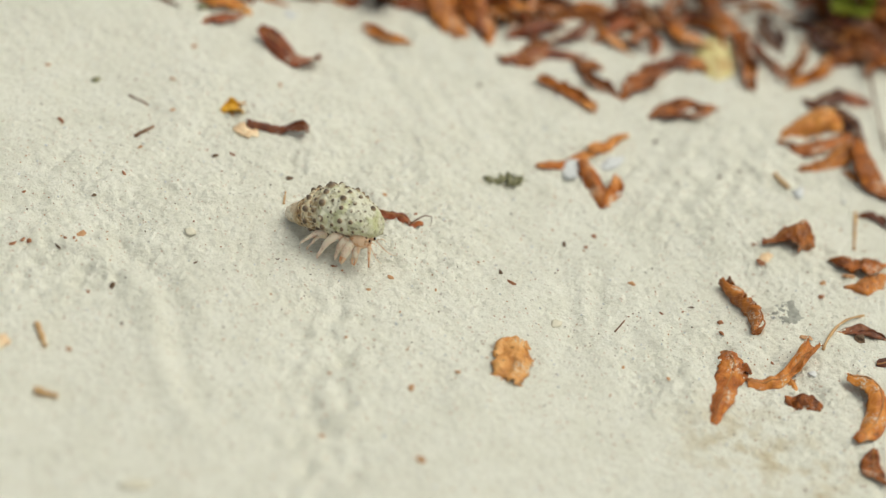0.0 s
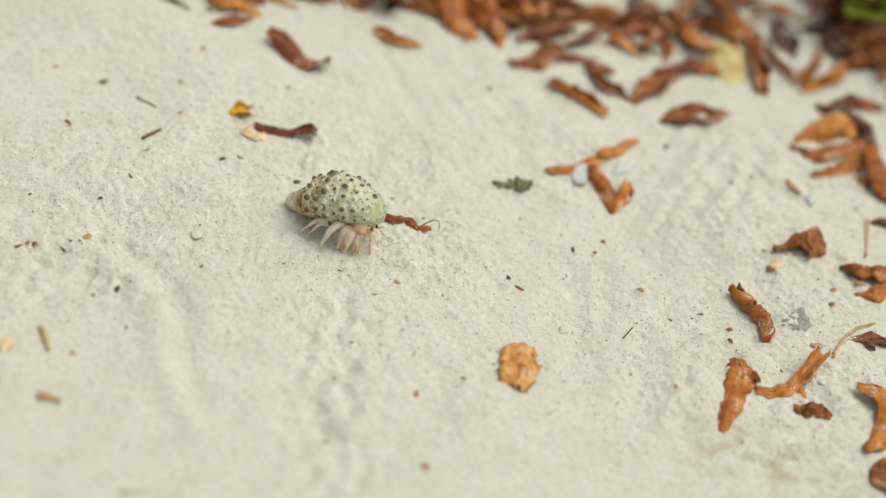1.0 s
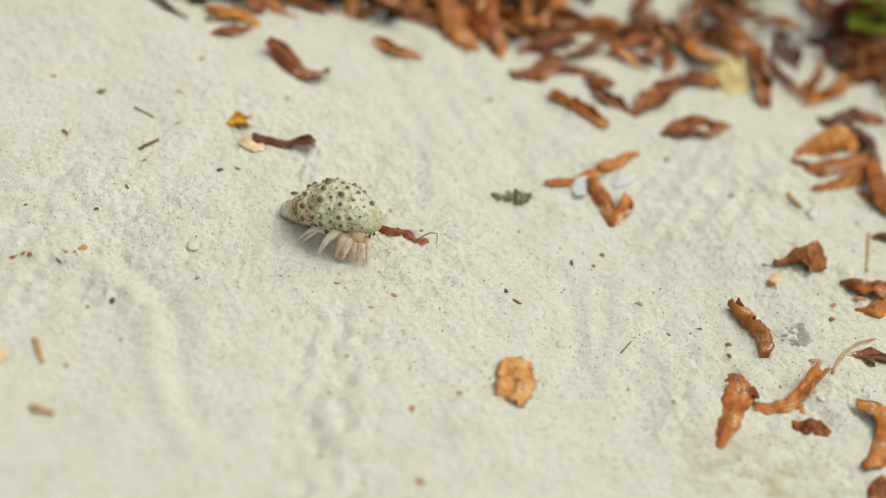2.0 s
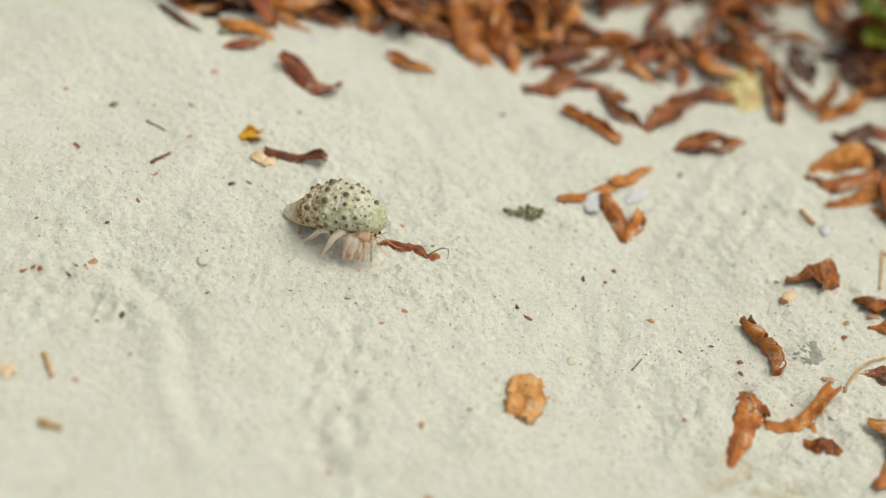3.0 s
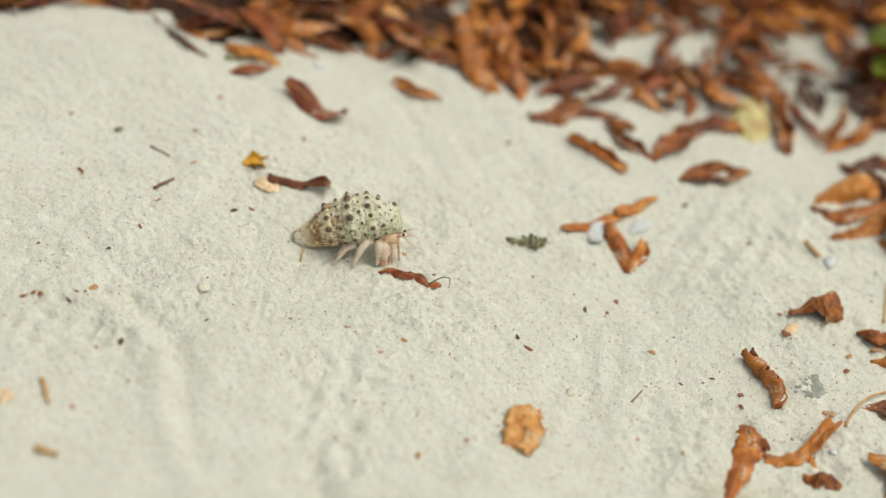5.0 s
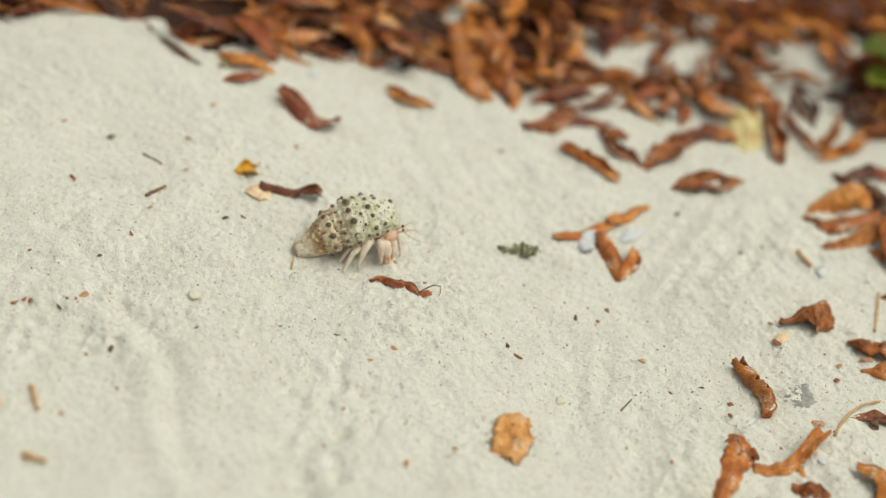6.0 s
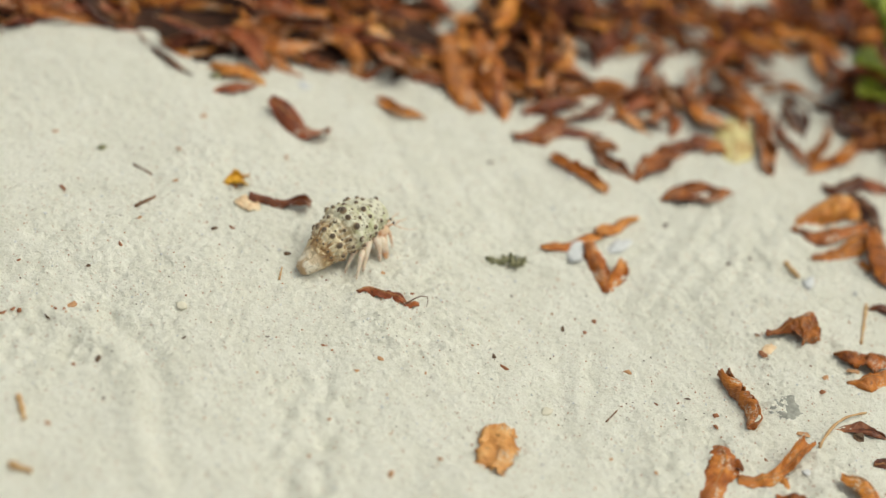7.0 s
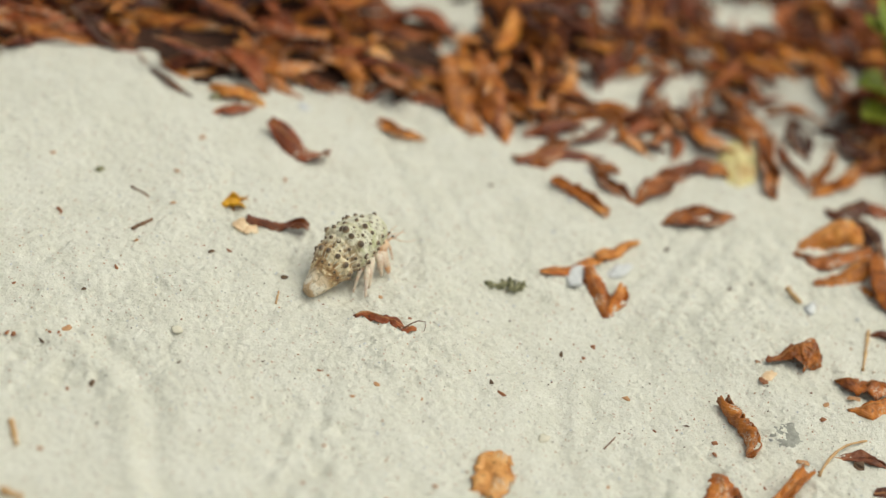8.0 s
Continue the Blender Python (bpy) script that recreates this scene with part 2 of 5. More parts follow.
# ---- geometry helpers ----
def link_mesh(name, bm, mat, parent=None, label="", smooth=True):
    me = bpy.data.meshes.new(name)
    bm.to_mesh(me)
    bm.free()
    if smooth:
        me.polygons.foreach_set("use_smooth", [True] * len(me.polygons))
    me.materials.append(mat)
    ob = new(name, me)
    if parent is not None:
        ob.parent = parent
    if label:
        tagged(ob, label)
    return ob


def part(name, bm, mat, parent, label="", smooth=True):
    return link_mesh(name, bm, mat, parent, label, smooth)


_lat = np.random.RandomState(7).rand(256, 256)


def vnoise(x, y):
    """Smooth lattice noise, -1 to 1."""
    x, y = np.asarray(x, float), np.asarray(y, float)
    i, j = np.floor(x).astype(int), np.floor(y).astype(int)
    u, v = x - i, y - j
    u, v = u * u * u * (u * (6 * u - 15) + 10), v * v * v * (v * (6 * v - 15) + 10)
    g = lambda a, b: _lat[a & 255, b & 255]
    r = (g(i, j) * (1 - u) + g(i + 1, j) * u) * (1 - v) + (g(i, j + 1) * (1 - u) + g(i + 1, j + 1) * u) * v
    return 2 * r - 1


def fbm(x, y, octaves=3):
    s, a = 0, 1.0
    for k in range(octaves):
        s = s + a * vnoise(x * 2**k + 17.3 * k, y * 2**k - 9.1 * k)
        a *= 0.5
    return s


def blob(x, y, cx, cy, r, q=None):
    return np.exp(-(((x - cx) / r) ** 2 + ((y - cy) / (q or r)) ** 2))


def groove(x, y, ax, ay, bx, by, w):
    """1 on the line from a to b, falling off over w, with soft ends."""
    dx, dy = bx - ax, by - ay
    l2 = dx * dx + dy * dy
    s = ((x - ax) * dx + (y - ay) * dy) / l2
    c = np.clip(s, 0, 1)
    d2 = (x - ax - c * dx) ** 2 + (y - ay - c * dy) ** 2
    return np.exp(-d2 / (w * w))



def trail(x, y, pts, w):
    """1 along a bent line, falling off over w."""
    out = 0.0
    for (ax, ay), (bx, by) in zip(pts, pts[1:]):
        out = np.maximum(out, groove(x, y, ax, ay, bx, by, w))
    return out


ARC_RIDGE = ((-0.135, -0.043), (-0.115, -0.053), (-0.103, -0.067), (-0.096, -0.088), (-0.087, -0.107), (-0.074, -0.125))
ARC_RUT = ((-0.122, -0.038), (-0.111, -0.046), (-0.099, -0.059), (-0.0925, -0.076), (-0.085, -0.096), (-0.075, -0.112))


def gz(x, y):
    """Height of the sand."""
    x, y = np.asarray(x, float), np.asarray(y, float)
    near = np.exp(-(((x - 0.02) / 0.45) ** 4 + ((y - 0.08) / 0.5) ** 4))
    u, v = 0.81 * x + 0.59 * y, 0.81 * y - 0.59 * x
    z = 0.0020 * fbm(x * 11 + 3, y * 11, 2) + 0.0009 * fbm(u * 34, v * 34 + 5, 2)
    # trodden and crumbly left and centre, smooth in front and where the shell was dragged
    front = 1 / (1 + np.exp(np.clip((y + 0.080 + 0.20 * x) / 0.010, -40, 40)))
    drag = blob(x, y, -0.054, -0.040, 0.016, 0.018)
    rough = np.clip(0.55 + 0.5 * fbm(u * 21 + 8, v * 21, 2) + 0.4 * blob(x, y, -0.13, -0.04, 0.06, 0.05) + 0.3 * blob(x, y, -0.02, 0.0, 0.08, 0.05), 0.15, 1.2) * (1 - 0.85 * front) * (1 - 0.75 * drag)
    z = z + rough * (0.0013 * fbm(u * 105, v * 105, 2) + 0.00115 * dimples(u, v, 0.0046, 0.0017) + 0.00055 * dimples(v + 0.3, u, 0.0026, 0.0009))
    z = z + 0.00022 * vnoise(u * 520, v * 520) * (0.4 + 0.6 * rough)
    # an old curved rut with its thrown-up rim
    z = z + 0.0019 * trail(x, y, ARC_RIDGE, 0.0062) - 0.0016 * trail(x, y, ARC_RUT, 0.0050)
    z = z + 0.0008 * trail(x, y, ((-0.112, -0.030), (-0.092, -0.048), (-0.082, -0.072)), 0.0050)
    # a faint straight trail up to the crab and on beyond it
    z = z - 0.0007 * trail(x, y, ((-0.200, -0.072), (-0.154, -0.045), (-0.067, 0.009), (0.011, 0.040)), 0.0028) + 0.0006 * trail(x, y, ((-0.200, -0.064), (-0.150, -0.037), (-0.067, 0.015)), 0.0026)
    # ruts to the right
    z = z - 0.0007 * trail(x, y, ((0.049, 0.012), (0.054, -0.020), (0.064, -0.055)), 0.0032) - 0.0006 * trail(x, y, ((0.0635, 0.012), (0.0645, -0.020)), 0.0028)
    z = z - 0.0004 * trail(x, y, ((0.046, 0.006), (0.043, -0.030)), 0.0028) + 0.0004 * trail(x, y, ((0.057, 0.010), (0.061, -0.035)), 0.0030)
    # twin lines behind the crab and short rakes before it
    for ax, ay, bx, by in ((-0.067, 0.024, -0.0685, 0.049), (-0.0635, 0.026, -0.0635, 0.050), (-0.074, -0.036, -0.0755, -0.016), (-0.0785, -0.040, -0.079, -0.018), (-0.0705, -0.034, -0.071, -0.020)):
        z = z - 0.0005 * groove(x, y, ax, ay, bx, by, 0.0014) + 0.0003 * groove(x, y, ax + 0.0022, ay, bx + 0.0022, by, 0.0013)
    for k in range(5):
        z = z - 0.0005 * groove(x, y, -0.066 + 0.0045 * k, -0.030 - 0.002 * k, -0.056 + 0.0052 * k, -0.058, 0.0016)
    # strokes swept towards the litter
    for k in range(5):
        w = 0.0032 + 0.0008 * math.sin(k * 2.3)
        z = z - 0.0009 * groove(x, y, 0.088 + 0.0105 * k, 0.122 + 0.004 * math.sin(k * 1.7), 0.060 + 0.0108 * k, 0.052 + 0.006 * math.sin(k * 2.9), w)
    for k in range(6):
        z = z - 0.0007 * groove(x, y, -0.050 + 0.0125 * k, 0.128 - 0.003 * k, -0.022 + 0.0140 * k, 0.080 + 0.004 * math.sin(k * 2.1), 0.0035)
    z = z + 0.0010 * fbm((0.86 * x + 0.5 * y) * 95, (0.86 * y - 0.5 * x) * 30, 2) * blob(x, y, 0.0, 0.100, 0.06, 0.030)
    # round prints: a chain on the left, a trodden strip down the middle
    chain = np.clip(1.3 * blob(x, y, -0.136, -0.062, 0.026, 0.013) + 0.6 * blob(x, y, -0.155, -0.02, 0.035, 0.05), 0, 1)
    strip = np.clip(1.25 * np.exp(-(((x + 0.040 + 0.17 * (y + 0.04)) / 0.016) ** 2)) / (1 + np.exp(np.clip((y + 0.036) / 0.006, -40, 40))), 0, 1)
    z = z - 0.0030 * dimples(x, y, 0.0086, 0.0029) * chain - 0.0032 * dimples(x + 0.4, y * 0.8, 0.0095, 0.0034) * strip + 0.0009 * fbm(u * 75 + 3, v * 75, 2) * strip
    # pushed-up clods before the crab
    z = z + 0.0011 * dimples(u + 0.1, v, 0.0105, 0.0036) * np.clip(blob(x, y, -0.005, -0.006, 0.040, 0.022) + 0.8 * blob(x, y, 0.075, -0.03, 0.05, 0.04), 0, 1)
    # beach rises towards the litter, with a low crest
    z = z + 0.010 * blob(x, y, -0.19, 0.125, 0.07, 0.035) + 0.004 * blob(x, y, -0.10, 0.03, 0.10, 0.10) - 0.005 * blob(x, y, 0.05, 0.03, 0.05, 0.06)
    return z * near


def dimples(x, y, step, r):
    """Small round dents, one in each cell of a loose grid."""
    i, j = np.floor(x / step).astype(int), np.floor(y / step).astype(int)
    out = np.zeros_like(x)
    for a in (-1, 0, 1):
        for b in (-1, 0, 1):
            u, v = _lat[(i + a) & 255, (j + b) & 255], _lat[(i + a + 97) & 255, (j + b + 31) & 255]
            d2 = (x - (i + a + 0.15 + 0.7 * u) * step) ** 2 + (y - (j + b + 0.15 + 0.7 * v) * step) ** 2
            out = np.maximum(out, np.exp(-d2 / (r * r)) * (0.4 + 0.6 * v))
    return out


def gpoint(x, y):
    return float(gz(x, y))


def tube(bm, pts, radii, sides=8, cap=True):
    """A tapered tube along points."""
    pts = [Vector(p) for p in pts]
    rings = []
    up = Vector((0.13, 0.21, 0.97))
    for k, p in enumerate(pts):
        d = (pts[min(k + 1, len(pts) - 1)] - pts[max(k - 1, 0)]).normalized()
        a = d.cross(up)
        a = a.normalized() if a.length > 1e-6 else Vector((1, 0, 0))
        c = d.cross(a).normalized()
        rings.append([bm.verts.new(p + radii[k] * (a * math.cos(2 * math.pi * s / sides) + c * math.sin(2 * math.pi * s / sides))) for s in range(sides)])
    for r0, r1 in zip(rings, rings[1:]):
        for s in range(sides):
            bm.faces.new((r0[s], r0[(s + 1) % sides], r1[(s + 1) % sides], r1[s]))
    if cap:
        bm.faces.new(rings[0][::-1])
        bm.faces.new(rings[-1])
    return bm


def lump(radius, seed, squash=(1, 1, 1), rough=0.25, subdiv=2):
    """An uneven pebble or crumb."""
    bm = bmesh.new()
    bmesh.ops.create_icosphere(bm, subdivisions=subdiv, radius=1.0)
    for v in bm.verts:
        n = noise.noise(v.co * 1.7 + Vector((seed * 3.1, seed, 0))) + 0.5 * noise.noise(v.co * 4.1 + Vector((seed, 0, seed)))
        v.co = Vector([c * s for c, s in zip(v.co * radius * (1 + rough * n * 1.6), squash)])
    return bm


# ---- the sand ----
def axis(stops, far):
    """Grid lines: stretches of (start, end, step), then ever wider out to far."""
    inner = np.concatenate([np.arange(a, b - step / 2, step) for a, b, step in stops] + [[stops[-1][1]]])
    out, d, p = [], stops[0][2], 0.0
    while p < far:
        d *= 1.22
        p += d
        out.append(p)
    out = np.array(out)
    return np.concatenate([inner[0] - out[::-1], inner, inner[-1] + out])


def build_ground():
    xs = axis(((-0.27, -0.17, 0.0011), (-0.17, 0.17, 0.0007), (0.17, 0.24, 0.0011)), 300.0)
    ys = axis(((-0.20, -0.10, 0.0013), (-0.10, 0.10, 0.0008), (0.10, 0.40, 0.0016)), 300.0)
    X, Y = np.meshgrid(xs, ys)
    Z = gz(X, Y)
    co = np.stack([X.ravel(), Y.ravel(), Z.ravel()], 1)
    nx, ny = len(xs), len(ys)
    idx = np.arange(nx * ny).reshape(ny, nx)
    quads = np.stack([idx[:-1, :-1].ravel(), idx[:-1, 1:].ravel(), idx[1:, 1:].ravel(), idx[1:, :-1].ravel()], 1)
    me = bpy.data.meshes.new("ground")
    me.vertices.add(len(co))
    me.vertices.foreach_set("co", co.ravel().astype(np.float32))
    me.loops.add(quads.size)
    me.loops.foreach_set("vertex_index", quads.ravel().astype(np.int32))
    me.polygons.add(len(quads))
    me.polygons.foreach_set("loop_start", np.arange(0, quads.size, 4, dtype=np.int32))
    me.polygons.foreach_set("use_smooth", np.ones(len(quads), dtype=bool))
    me.update(calc_edges=True)
    me.materials.append(SAND)
    ob = new("ground", me)
    tagged(ob, "pale coral sand with tracks, ripples and coloured grains", "sand", kind="structure")


build_ground()


# ---- leaves ----
def leaf_bmesh(length, width, fold, bend, twist, roll, taper, ragged, seed, nu=26, nv=12, thick=0.0005, asym=None, sway=None):
    """A dry leaf along x: fold curls it across (plus: edges up; asym: one side more), bend along its
    length, sway sideways, taper moves the broadest place (minus: blunt ends)."""
    rnd = random.Random(seed)
    bm = bmesh.new()
    uvl = bm.loops.layers.uv.new("uv")
    off = Vector((seed * 1.37 % 50, seed * 0.71 % 50, 3.3))
    wob = [rnd.uniform(-1, 1) for _ in range(8)]
    asym = 0.7 * wob[4] if asym is None else asym
    sway = 0.15 * wob[3] if sway is None else sway
    px = pz = ang = 0.0
    spine = []
    for i in range(nu + 1):
        u = i / nu
        ang = -bend * (u - 0.5) * 2 * (1 + 0.3 * wob[0]) + (0.32 if taper > -0.5 else 0.06) * wob[1] * math.sin(3 * math.pi * u + wob[5])
        spine.append((px, pz, ang))
        px += math.cos(ang) * length / nu
        pz += math.sin(ang) * length / nu
    grow = length / max(math.hypot(px, pz), 1e-6)
    layer = ([], [])
    for i in range(nu + 1):
        u = i / nu
        sx, sz, a = spine[i]
        s = min(max(u, 0.0), 1.0)
        s = s ** (1.0 + 0.6 * taper) if taper > 0 else s
        oval = math.sin(math.pi * s)
        shape = 0.55 * oval ** 0.8 + 0.45 * oval ** 1.5
        e = wob[6] if u < 0.5 else wob[7]
        shape = shape ** max(0.15, 1 + 1.3 * min(taper, 0.0) - 0.45 * max(0.0, e))
        shape = max(shape, 0.03 + 0.16 * max(0.0, e) + (0.3 if taper <= -0.5 else 0.0))
        tw = twist * (u - 0.5) * 2 + 0.35 * noise.noise(Vector((u * 2.2, off.x, off.y)))
        side_y = sway * length * math.sin(math.pi * u) + 0.02 * length * noise.noise(Vector((u * 3.1, off.y, 1.0)))
        fu = 0.88 + 0.32 * noise.noise(Vector((u * 2.4, 0.3, off.x))) + 0.15 * math.sin(math.pi * u)
        for k in (0, 1):
            row = []
            for j in range(nv + 1):
                v = 2 * j / nv - 1
                sg = 1 if v >= 0 else -1
                w = width / 2 * shape * (1 + 0.42 * noise.noise(Vector((u * 3.3, sg * 3.0, off.x))))
                f = fold * fu * (1 + asym * sg) * (1 + 0.55 * noise.noise(Vector((u * 3.0, sg * 2.0, off.y))))
                e = 1.0
                if abs(v) > 0.6:
                    bite = noise.noise(Vector((u * 8 + off.x, sg * 4.0, off.y))) + 0.6 * noise.noise(Vector((u * 21 + off.x, sg * 4.0, off.y)))
                    e += ragged * (bite - 0.25) * (abs(v) - 0.6) * 3.2
                vv = v * e
                if abs(f) > 1e-3:
                    rho = w / abs(f)
                    y, z = rho * math.sin(vv * abs(f)), math.copysign(rho, f) * (1 - math.cos(vv * f))
                else:
                    y, z = w * vv, 0.0
                n1 = noise.noise(Vector((u * 4.5, v * 1.4, 0)) + off)
                n2 = 0.5 - abs(noise.noise(Vector((u * 9, v * 2.6, 2)) + off))
                z += width * (0.15 * n1 + 0.20 * n2 * shape)
                y += 0.06 * width * noise.noise(Vector((u * 5, v * 2, 7)) + off)
                nrm = (-math.sin(vv * f), math.cos(vv * f))
                y += nrm[0] * thick * (0.5 - k)
                z += nrm[1] * thick * (0.5 - k)
                cy, cz = y * math.cos(tw) - z * math.sin(tw), y * math.sin(tw) + z * math.cos(tw)
                row.append(((sx - px / 2) * grow - math.sin(a) * cz, side_y + cy, 0.8 * (sz * grow + math.cos(a) * cz)))
            layer[k].append(row)
    steps = nu
    turn = Matrix.Rotation(radians(roll), 3, "X")
    vs = [[[bm.verts.new(turn @ Vector(p)) for p in row] for row in lay] for lay in layer]
    lowest = sorted(v.co.z for v in bm.verts)[len(bm.verts) // 40]
    for v in bm.verts:
        v.co.z -= lowest + 0.0007

    def face(q, uvs):
        fc = bm.faces.new(q)
        for lp, c in zip(fc.loops, uvs):
            lp[uvl].uv = c

    for i in range(steps):
        for j in range(nv):
            c = [(i / steps, j / nv), ((i + 1) / steps, j / nv), ((i + 1) / steps, (j + 1) / nv), (i / steps, (j + 1) / nv)]
            t0, t1 = vs[0], vs[1]
            face((t0[i][j], t0[i + 1][j], t0[i + 1][j + 1], t0[i][j + 1]), c)
            face((t1[i][j + 1], t1[i + 1][j + 1], t1[i + 1][j], t1[i][j]), c[::-1])
    for i in range(steps):
        for j, flip in ((0, 1), (nv, 0)):
            q = (vs[0][i][j], vs[0][i + 1][j], vs[1][i + 1][j], vs[1][i][j])
            face(q[::-1] if flip else q, [(i / steps, j / nv)] * 4)
    for j in range(nv):
        for i, flip in ((0, 0), (steps, 1)):
            q = (vs[0][i][j], vs[0][i][j + 1], vs[1][i][j + 1], vs[1][i][j])
            face(q[::-1] if flip else q, [(i / steps, j / nv)] * 4)
    mid = [vs[0][i][nv // 2].co.copy() for i in range(steps + 1)]
    return bm, mid


leaf_count = [0]


def leaf(x, y, heading, length, width, fold, bend=0.0, twist=0.0, roll=0.0, tone="brown", taper=0.0, lift=0.0, ragged=0.12, label="dry leaf", stalk=True, group="fallen leaves", slope=(0.0, 0.0), asym=None, sway=None, seed=None):
    leaf_count[0] += 1
    seed = seed or leaf_count[0] * 7 + 3
    bm, mid = leaf_bmesh(length, width, fold, bend, twist, roll, taper, ragged, seed, asym=asym, sway=sway)
    ob = link_mesh("leaf", bm, LEAF[tone])
    tagged(ob, label, "leaf", group)
    ob.matrix_world = pose(x, y, gpoint(x, y) + lift, slope[0], slope[1], heading)
    if stalk:
        rib = bmesh.new()
        pts = mid[:-1:2]
        n = len(pts)
        tube(rib, [p + Vector((0, 0, 0.00015)) for p in pts], [0.00034 * (1 - 0.7 * k / n) for k in range(n)], 6)
        part("midrib", rib, RIB, ob)
    return ob


def formed_leaf(rows, tone, label, ragged=0.15, crumple=0.10, seed=1, nu=34, nv=14, thick=0.0005, rib=True, sink=0.0006):
    """A dry leaf grown along a bent line. Rows: x, y, lift, width seen from above, curl across
    (plus: edges up, over 1.6: a scroll), lean of the blade in degrees."""
    leaf_count[0] += 1
    R = np.array(rows, float)
    n = len(R)
    cx, cy = float(R[:, 0].mean()), float(R[:, 1].mean())
    off = Vector((seed * 2.37 % 40, seed * 1.71 % 40, 5.1))
    line = []
    for i in range(nu + 1):
        q = i / nu * (n - 1)
        k = min(int(q), n - 2)
        w = q - k
        p0, p1, p2, p3 = R[max(k - 1, 0)], R[k], R[k + 1], R[min(k + 2, n - 1)]
        line.append(0.5 * (2 * p1 + (p2 - p0) * w + (2 * p0 - 5 * p1 + 4 * p2 - p3) * w * w + (3 * p1 - p0 - 3 * p2 + p3) * w**3))
    bm = bmesh.new()
    uvl = bm.loops.layers.uv.new("uv")
    z0 = gpoint(cx, cy)
    lay = ([], [])
    for i, (x, y, lift, width, curl, lean) in enumerate(line):
        a, b = line[max(i - 1, 0)], line[min(i + 1, nu)]
        d = Vector((b[0] - a[0], b[1] - a[1], b[2] - a[2])).normalized()
        side = Vector((-d.y, d.x, 0)).normalized()
        up = d.cross(side)
        lean = radians(lean)
        side, up = side * math.cos(lean) + up * math.sin(lean), up * math.cos(lean) - side * math.sin(lean)
        u = i / nu
        f = curl if abs(curl) > 0.05 else 0.05
        half = max(width, 0.0006) / 2
        root = Vector((x - cx, y - cy, lift + gpoint(x, y) - z0))
        for k in (0, 1):
            row = []
            for j in range(nv + 1):
                v = 2 * j / nv - 1
                sg = 1 if v >= 0 else -1
                bite = noise.noise(Vector((u * 6 + off.x, sg * 3.0, off.y))) + 0.6 * noise.noise(Vector((u * 17, sg * 4.0 + off.x, off.y)))
                e = 1 + ragged * (bite - 0.1) * max(0.0, abs(v) - 0.35) * 2.2
                ff = f * (1 + 0.3 * noise.noise(Vector((u * 3, sg * 2.0, off.y))))
                rho = half / math.sin(min(abs(ff), math.pi / 2))
                t = v * e * abs(ff)
                yy = rho * math.sin(t)
                zz = math.copysign(rho * (1 - math.cos(t)), f)
                n1 = noise.noise(Vector((u * 4.2, v * 1.3, 0)) + off)
                n2 = 0.5 - abs(noise.noise(Vector((u * 8.5, v * 2.4, 2)) + off))
                n3 = noise.noise(Vector((u * 22, v * 5, 4)) + off)
                zz += 2 * half * crumple * (1.3 * n1 + 1.7 * n2 + 0.35 * n3)
                yy += 2 * half * crumple * 0.6 * noise.noise(Vector((u * 5, v * 2, 7)) + off)
                along = 2 * half * ragged * 0.8 * noise.noise(Vector((v * 4, u * 2, 9)) + off) * (1 if i in (0, nu) else 0.25)
                nrm = (-math.copysign(math.sin(t), f), math.cos(t))
                h = thick * (0.5 - k)
                row.append(root + side * (yy + nrm[0] * h) + up * (zz + nrm[1] * h) + d * along)
            lay[k].append(row)
    drop = sorted(p.z for r in lay[0] for p in r)[nv]
    vs = [[[bm.verts.new(p - Vector((0, 0, drop + sink))) for p in r] for r in side_rows] for side_rows in lay]

    def face(q, uvs):
        fc = bm.faces.new(q)
        for lp, c in zip(fc.loops, uvs):
            lp[uvl].uv = c

    t0, t1 = vs
    for i in range(nu):
        for j in range(nv):
            c = [(i / nu, j / nv), ((i + 1) / nu, j / nv), ((i + 1) / nu, (j + 1) / nv), (i / nu, (j + 1) / nv)]
            face((t0[i][j], t0[i + 1][j], t0[i + 1][j + 1], t0[i][j + 1]), c)
            face((t1[i][j + 1], t1[i + 1][j + 1], t1[i + 1][j], t1[i][j]), c[::-1])
        for j, flip in ((0, 1), (nv, 0)):
            q = (t0[i][j], t0[i + 1][j], t1[i + 1][j], t1[i][j])
            face(q[::-1] if flip else q, [(i / nu, j / nv)] * 4)
    for j in range(nv):
        for i, flip in ((0, 0), (nu, 1)):
            q = (t0[i][j], t0[i][j + 1], t1[i][j + 1], t1[i][j])
            face(q[::-1] if flip else q, [(i / nu, j / nv)] * 4)
    mid = [t0[i][nv // 2].co.copy() for i in range(nu + 1)]
    bmesh.ops.recalc_face_normals(bm, faces=bm.faces)
    ob = link_mesh("leaf", bm, LEAF[tone])
    tagged(ob, label, "leaf", "fallen leaves")
    ob.matrix_world = pose(cx, cy, z0)
    if rib:
        rb = bmesh.new()
        pts = mid[1:-1:2]
        tube(rb, [p + Vector((0, 0, 0.0001)) for p in pts], [0.00034 * (1 - 0.6 * k / len(pts)) for k in range(len(pts))], 6)
        part("midrib", rb, RIB, ob)
    return ob


# ---- leaf litter behind the sand ----
EDGE_X = (-0.600, -0.223, -0.193, -0.164, -0.139, -0.121, -0.098, -0.077, -0.055, -0.028, -0.011, 0.004, 0.018, 0.041, 0.080, 0.126, 0.154, 0.178, 0.600)
EDGE_Y = (0.088, 0.114, 0.141, 0.132, 0.120, 0.137, 0.154, 0.155, 0.153, 0.164, 0.158, 0.154, 0.160, 0.170, 0.183, 0.205, 0.204, 0.194, 0.190)
